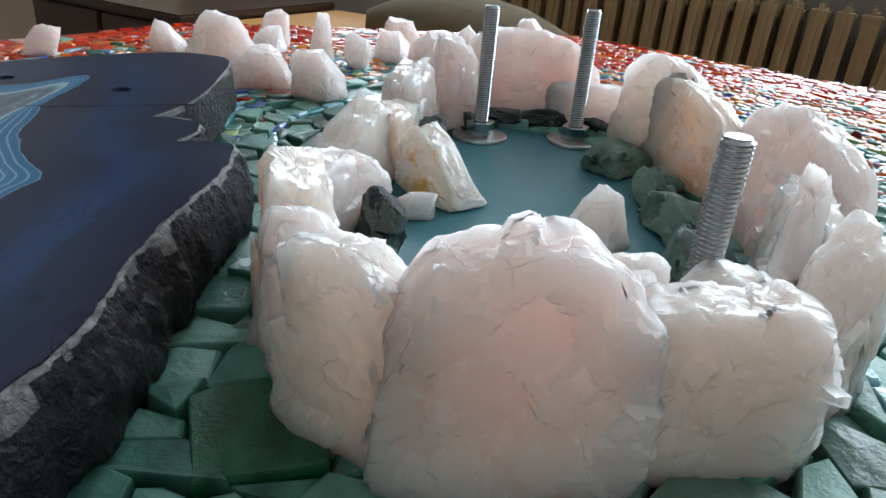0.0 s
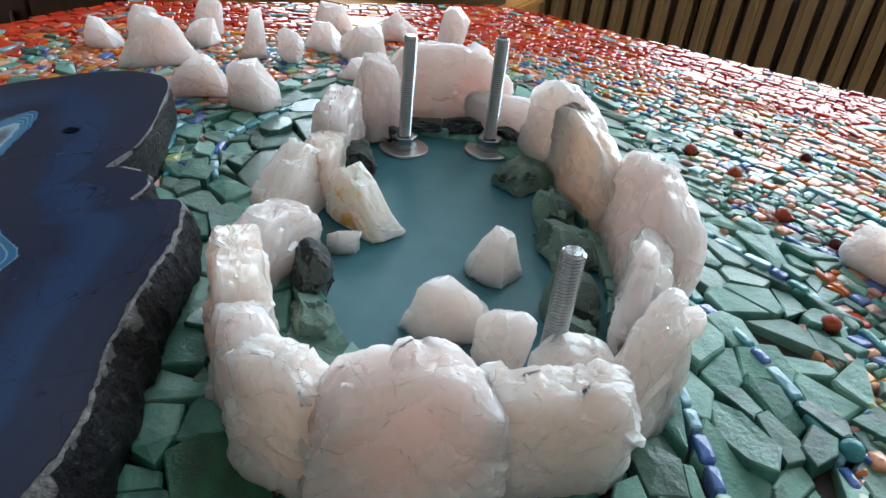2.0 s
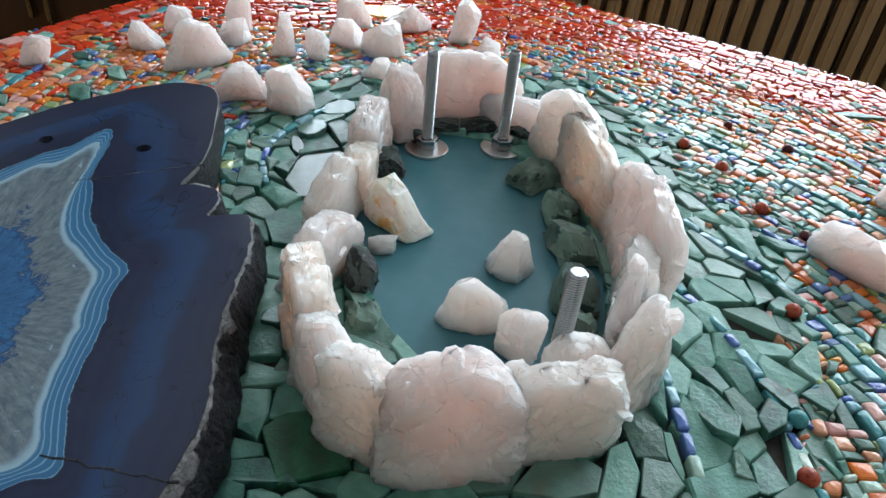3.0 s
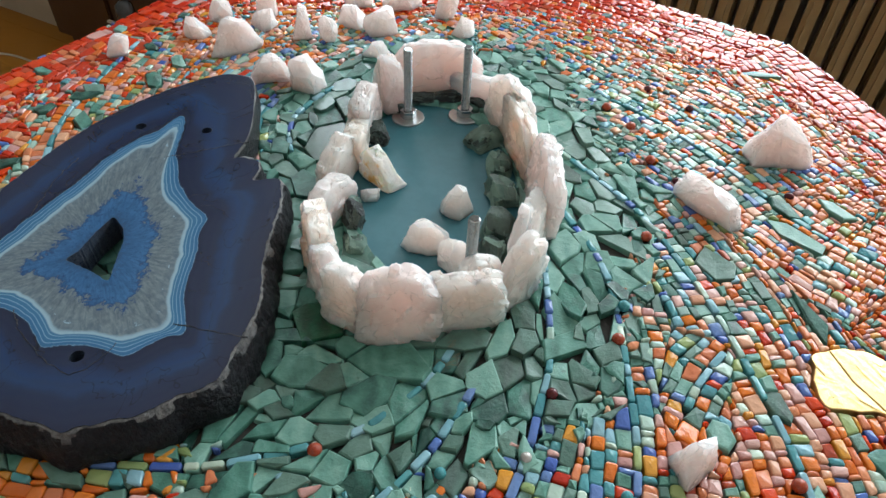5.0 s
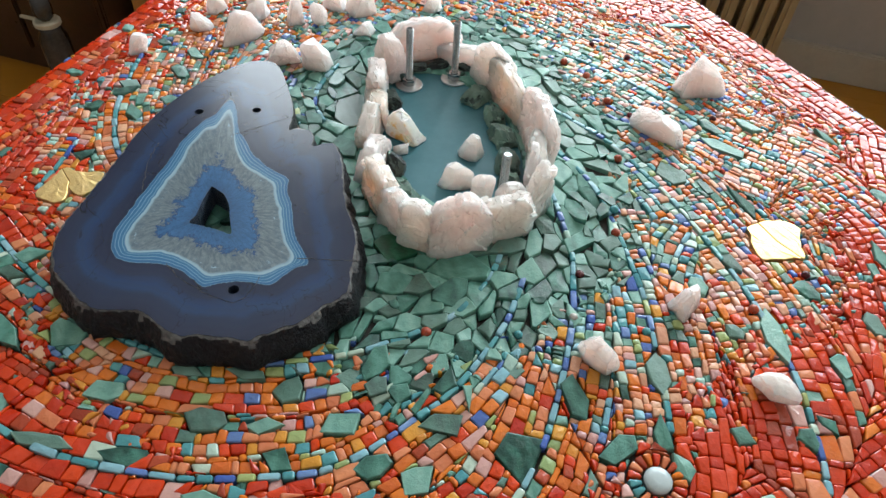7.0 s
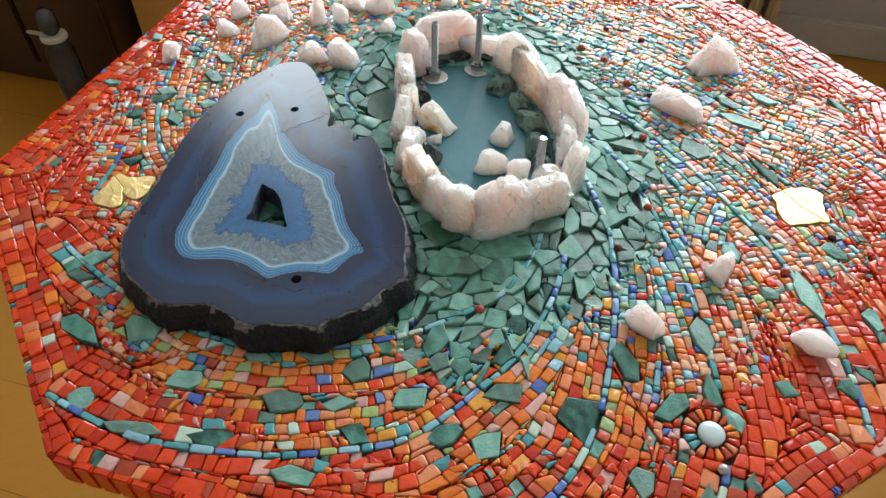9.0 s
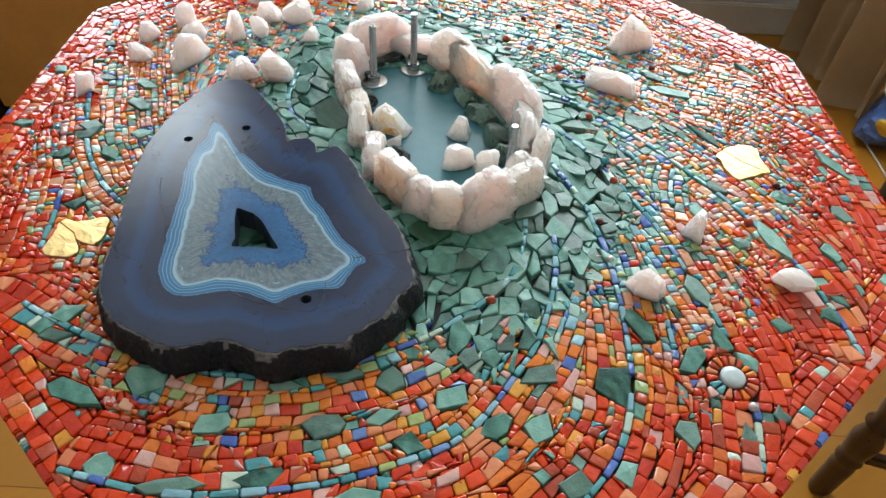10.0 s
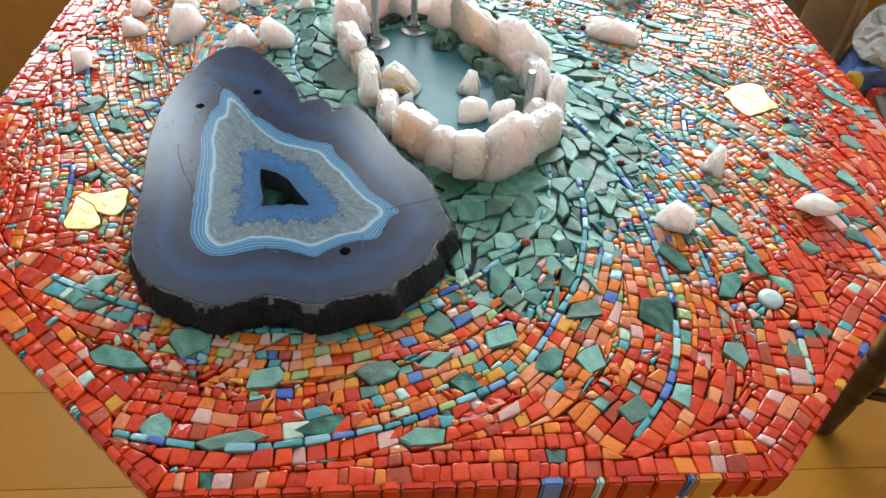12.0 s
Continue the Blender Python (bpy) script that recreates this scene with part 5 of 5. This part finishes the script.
def shard_bm(seed, length, thick, height, profile, lean=(0.0, 0.0), facets=9, slope=0.0, sub=5, rough=1.0):
    """A split slab of quartz on z = 0: flat broken faces, chipped edges, and a crest that follows the heights in profile."""
    rng = random.Random(seed * 7 + 1)
    bm = bmesh.new()
    bmesh.ops.create_icosphere(bm, subdivisions=sub, radius=1)
    planes = []
    for _ in range(facets):
        d = Vector((rng.gauss(0, 0.7), rng.gauss(0, 1.0), rng.gauss(0.0, 0.4)))
        d.normalize()
        reach = abs(d.x) + abs(d.y) + abs(d.z)
        planes.append((d, reach * rng.uniform(0.76, 0.97)))
    off = Vector((rng.uniform(-50, 50), rng.uniform(-50, 50), rng.uniform(-50, 50)))
    last = len(profile) - 1
    for v in bm.verts:
        c = v.co.copy()
        c *= (abs(c.x) ** 10 + abs(c.y) ** 10 + abs(c.z) ** 10) ** (-1 / 10)
        for d, h in planes:
            e = c.dot(d) - h
            if e > 0:
                c -= d * e
        q = Vector((c.x * length, c.y * thick, c.z * height)) / 0.03 + off
        big, small = broken(q, 0.95), broken(q, 2.8)
        bump = rough * (0.0026 * big + 0.00035 * small + 0.0005 * noise.noise(q * 3) + 0.0001 * noise.noise(q * 17))
        w = Vector((c.x / length, c.y / thick, 0.5 * c.z / height)).normalized()
        s = min(0.9999, max(0.0, (c.x + 1) / 2)) * last
        i = int(s)
        crest = profile[i] + (profile[i + 1] - profile[i]) * (s - i)
        jag = Vector((c.x * length, c.y * thick * 0.6, 0)) / 0.03 + off
        crest += 0.06 * broken(jag, 1.1) + 0.012 * broken(jag, 3.6) + slope * c.y
        h = max(0.0, (c.z + 1) / 2)
        wide = 1.05 - 0.08 * h
        v.co = Vector((c.x * length / 2 * wide + lean[0] * h * height, c.y * thick / 2 * (1.12 - 0.42 * h) * (1 - 0.12 * abs(c.x) ** 3) + lean[1] * h * height, h * crest * height)) + w * bump
        v.co.z = max(0.0, v.co.z)
    return bm


RING = "rose quartz ring round the pool"
ROSE_CAT = "rose quartz"
ROSE = "rough pink rose quartz chunk standing in the ring"
PALE = "pale creamy quartz slab standing in the ring"
TAN = "tan stained quartz block standing in the ring"
# x, y, length, thickness, height, turn, seed, crest heights along the length, lean, label
FRONT_SHARDS = [
    (-.006, .133, .052, .027, .060, -4, 1, (.70, .92, .97, 1.0, .97, .88, .80), (.02, .0), ROSE),
    (.040, .140, .050, .026, .047, 5, 2, (1.0, .98, .96, .94, .92, .84), (0, -.04), PALE),
    (.053, .160, .028, .018, .041, 10, 4, (.85, 1.0, .95, .8), (0, 0), PALE),
    (.075, .157, .038, .022, .051, 36, 3, (.66, .80, .90, 1.0, 1.0), (.14, .0), PALE),
    (.092, .172, .034, .020, .034, 54, 23, (.9, 1.0, .9, .8), (0, 0), PALE),
    (-.036, .146, .037, .025, .050, 146, 19, (.78, .90, 1.0, 1.0, .96), (0, 0), PALE),
    (-.053, .173, .034, .024, .045, 112, 18, (.85, 1.0, .95, .8), (0, 0), ROSE),
    (-.059, .206, .048, .026, .047, 98, 17, (.95, 1.0, 1.0, .97, .92), (0, 0), TAN),
]
SIDE_SHARDS = [
    (.100, .208, .060, .023, .043, 66, 5, (.8, .95, 1.0, .9), (0, 0), PALE),
    (.088, .192, .022, .014, .056, 62, 6, (.55, .85, 1.0, .75), (0, 0), ROSE),
    (.117, .258, .086, .023, .055, 84, 7, (.75, .95, 1.0, 1.0, .92, .76), (0, -.12), ROSE),
    (.118, .322, .080, .024, .049, 97, 8, (.55, .80, .95, 1.0, .95), (0, .06), TAN),
    (.114, .370, .056, .026, .056, 114, 9, (.80, .92, 1.0, .95, .65), (0, .05), PALE),
    (.100, .416, .080, .024, .030, 142, 10, (.9, 1.0, .95, .9, .8), (0, 0), ROSE),
    (.052, .450, .086, .030, .053, 178, 11, (.62, .92, 1.0, 1.0, .96, .66), (0, .06), ROSE),
]
WEST_SHARDS = [
    (.004, .424, .040, .028, .050, 108, 12, (.7, .95, 1.0, .8), (0, 0), ROSE),
    (-.021, .382, .050, .027, .042, 76, 13, (.8, .9, 1.0, .8), (0, 0), ROSE),
    (-.030, .342, .046, .024, .032, 82, 14, (.9, 1.0, .85, .8), (0, 0), TAN),
    (-.046, .310, .050, .024, .038, 62, 15, (.6, .85, 1.0, .65), (0, 0), PALE),
    (-.053, .262, .050, .026, .031, 58, 16, (.75, 1.0, .95, .7), (0, 0), ROSE),
]
for x, y, lx, ly, lz, turn, seed, crest, lean, text in FRONT_SHARDS + SIDE_SHARDS + WEST_SHARDS:
    ob = thing("rose_quartz", shard_bm(seed, lx * 1.08, ly * 0.9, lz, crest, lean, slope=0.03, sub=6 if seed in (1, 2, 19) else 5, rough=1.3), M_PALE if text == PALE else M_TAN if text == TAN else M_ROSE, text, ROSE_CAT, RING, smooth=True)
    ob.matrix_world = pose(x, y, TOP - 0.003, 0, 0, turn)
    ob.data.set_sharp_from_angle(angle=radians(24))
LOOSE = "rose quartz stones scattered on the table"
LTXT = "loose pink rose quartz stone lying on the mosaic"
SCATTER = [
    (-.275, .530, .024, .020, .024, 20, 31, .2), (-.203, .573, .036, .024, .024, 10, 32, .5), (-.177, .614, .032, .028, .024, 40, 33, .3),
    (-.160, .534, .062, .034, .040, 20, 34, .7), (-.128, .624, .026, .026, .030, 60, 35, .2), (-.133, .590, .030, .024, .022, 150, 36, .4),
    (-.084, .562, .030, .024, .036, 80, 37, .4), (-.055, .558, .022, .022, .028, 30, 38, .2), (-.032, .590, .034, .024, .024, 160, 39, .5),
    (-.022, .645, .034, .028, .030, 110, 40, .4), (.005, .566, .040, .030, .030, 10, 41, .2), (.033, .630, .044, .032, .026, 20, 42, .4),
]
SCATTER_EAST = [
    (.082, .610, .038, .030, .036, 75, 43, .2), (.092, .558, .024, .020, .022, 20, 44, .3), (-.004, .516, .036, .022, .018, 15, 45, .5),
    (-.118, .472, .044, .036, .028, 150, 46, .3), (-.078, .455, .036, .034, .028, 40, 47, .15), (.345, .302, .062, .040, .044, 160, 48, .6),
    (.262, .236, .070, .024, .026, 122, 49, .3), (.160, .018, .040, .024, .025, 20, 50, .5), (.060, -.013, .034, .022, .034, 110, 51, .55),
]
for x, y, lx, ly, lz, turn, seed, taper in SCATTER + SCATTER_EAST:
    rock("rose_quartz", x, y, lx * 1.05, ly * 1.1, lz, turn, seed, M_ROSE, LTXT, ROSE_CAT, LOOSE, z=TOP, taper=min(1.15, taper * 1.5 + 0.15), rough=0.055, floor=-0.1, deep=(0.52, 1.0), cuts=13, boxy=4.5, lean=(((seed * 29) % 9 - 4) * 0.05, ((seed * 31) % 9 - 4) * 0.04), sub=5)
rock("white_quartz", .181, -.076, .036, .026, .018, 130, 60, M_PALE, "loose white quartz pebble on the red mosaic", "quartz", z=TOP, taper=.3)
WTXT = "loose whitish quartz stone on the teal plate"
for x, y, lx, ly, lz, turn, seed, taper in [(.050, .258, .042, .032, .030, 30, 61, 1.1), (.019, .218, .040, .030, .028, 150, 62, .35), (.036, .192, .026, .026, .034, 20, 63, .1), (-.019, .277, .020, .013, .013, 170, 64, .05)]:
    rock("white_quartz", x, y, lx * 0.84, ly * 0.88, lz * 0.88, turn, seed, M_PALE, WTXT, "quartz", "quartz stones in the pool", z=TOP - 0.0035, taper=taper, floor=-0.1, deep=(0.58, 1.0), cuts=14, boxy=4.5, sub=5)
ob = thing("amber_quartz", shard_bm(65, .038, .022, .031, (.35, .8, 1.0, .7), (.12, .10), facets=7, rough=0.7), M_AMBER, "clear quartz with an amber stained side", "quartz", smooth=True)
ob.matrix_world = pose(-.008, .302, TOP - 0.0035, 0, 0, 130)
ob.data.set_sharp_from_angle(angle=radians(20))

GTXT = "rough green stone along the edge of the pool"
EDGE_GREEN = [(.089, .352, .038, .026, .022, 30, 81), (.094, .310, .030, .024, .024, 80, 82), (.090, .274, .036, .026, .026, 95, 83), (.080, .232, .034, .026, .030, 70, 84), (.070, .202, .026, .022, .028, 60, 85),
              (-.034, .262, .022, .012, .024, 80, 86), (-.034, .220, .022, .018, .020, 90, 87)]
for x, y, lx, ly, lz, turn, seed in EDGE_GREEN:
    ob = thing("green_rock", shard_bm(seed, lx * 1.0, ly * 0.95, lz * 0.6, (.7, 1.0, .85, .6), (0, 0), slope=0.16, sub=4, rough=1.3), M_ROUGH_GREEN, GTXT, "rock", "green rocks in the pool", smooth=True)
    ob.matrix_world = pose(x, y, TOP - 0.0035, 0, 0, turn)
    ob.data.set_sharp_from_angle(angle=radians(20))
EDGE_DARK = [(-.034, .243, .026, .018, .022, 90, 91), (-.012, .362, .030, .018, .020, 110, 92), (.010, .410, .028, .016, .014, 150, 93), (.034, .424, .036, .016, .012, 175, 94), (.062, .426, .036, .016, .012, 5, 95), (.092, .410, .03, .016, .012, 140, 96)]
for x, y, lx, ly, lz, turn, seed in EDGE_DARK:
    rock("dark_rock", x, y, lx * 1.1, ly * 1.1, lz, turn, seed, M_DARK_ROCK, "rough blackish rock under the quartz ring", "rock", "dark rocks in the pool", z=TOP - 0.0035, rough=.16, taper=.1)
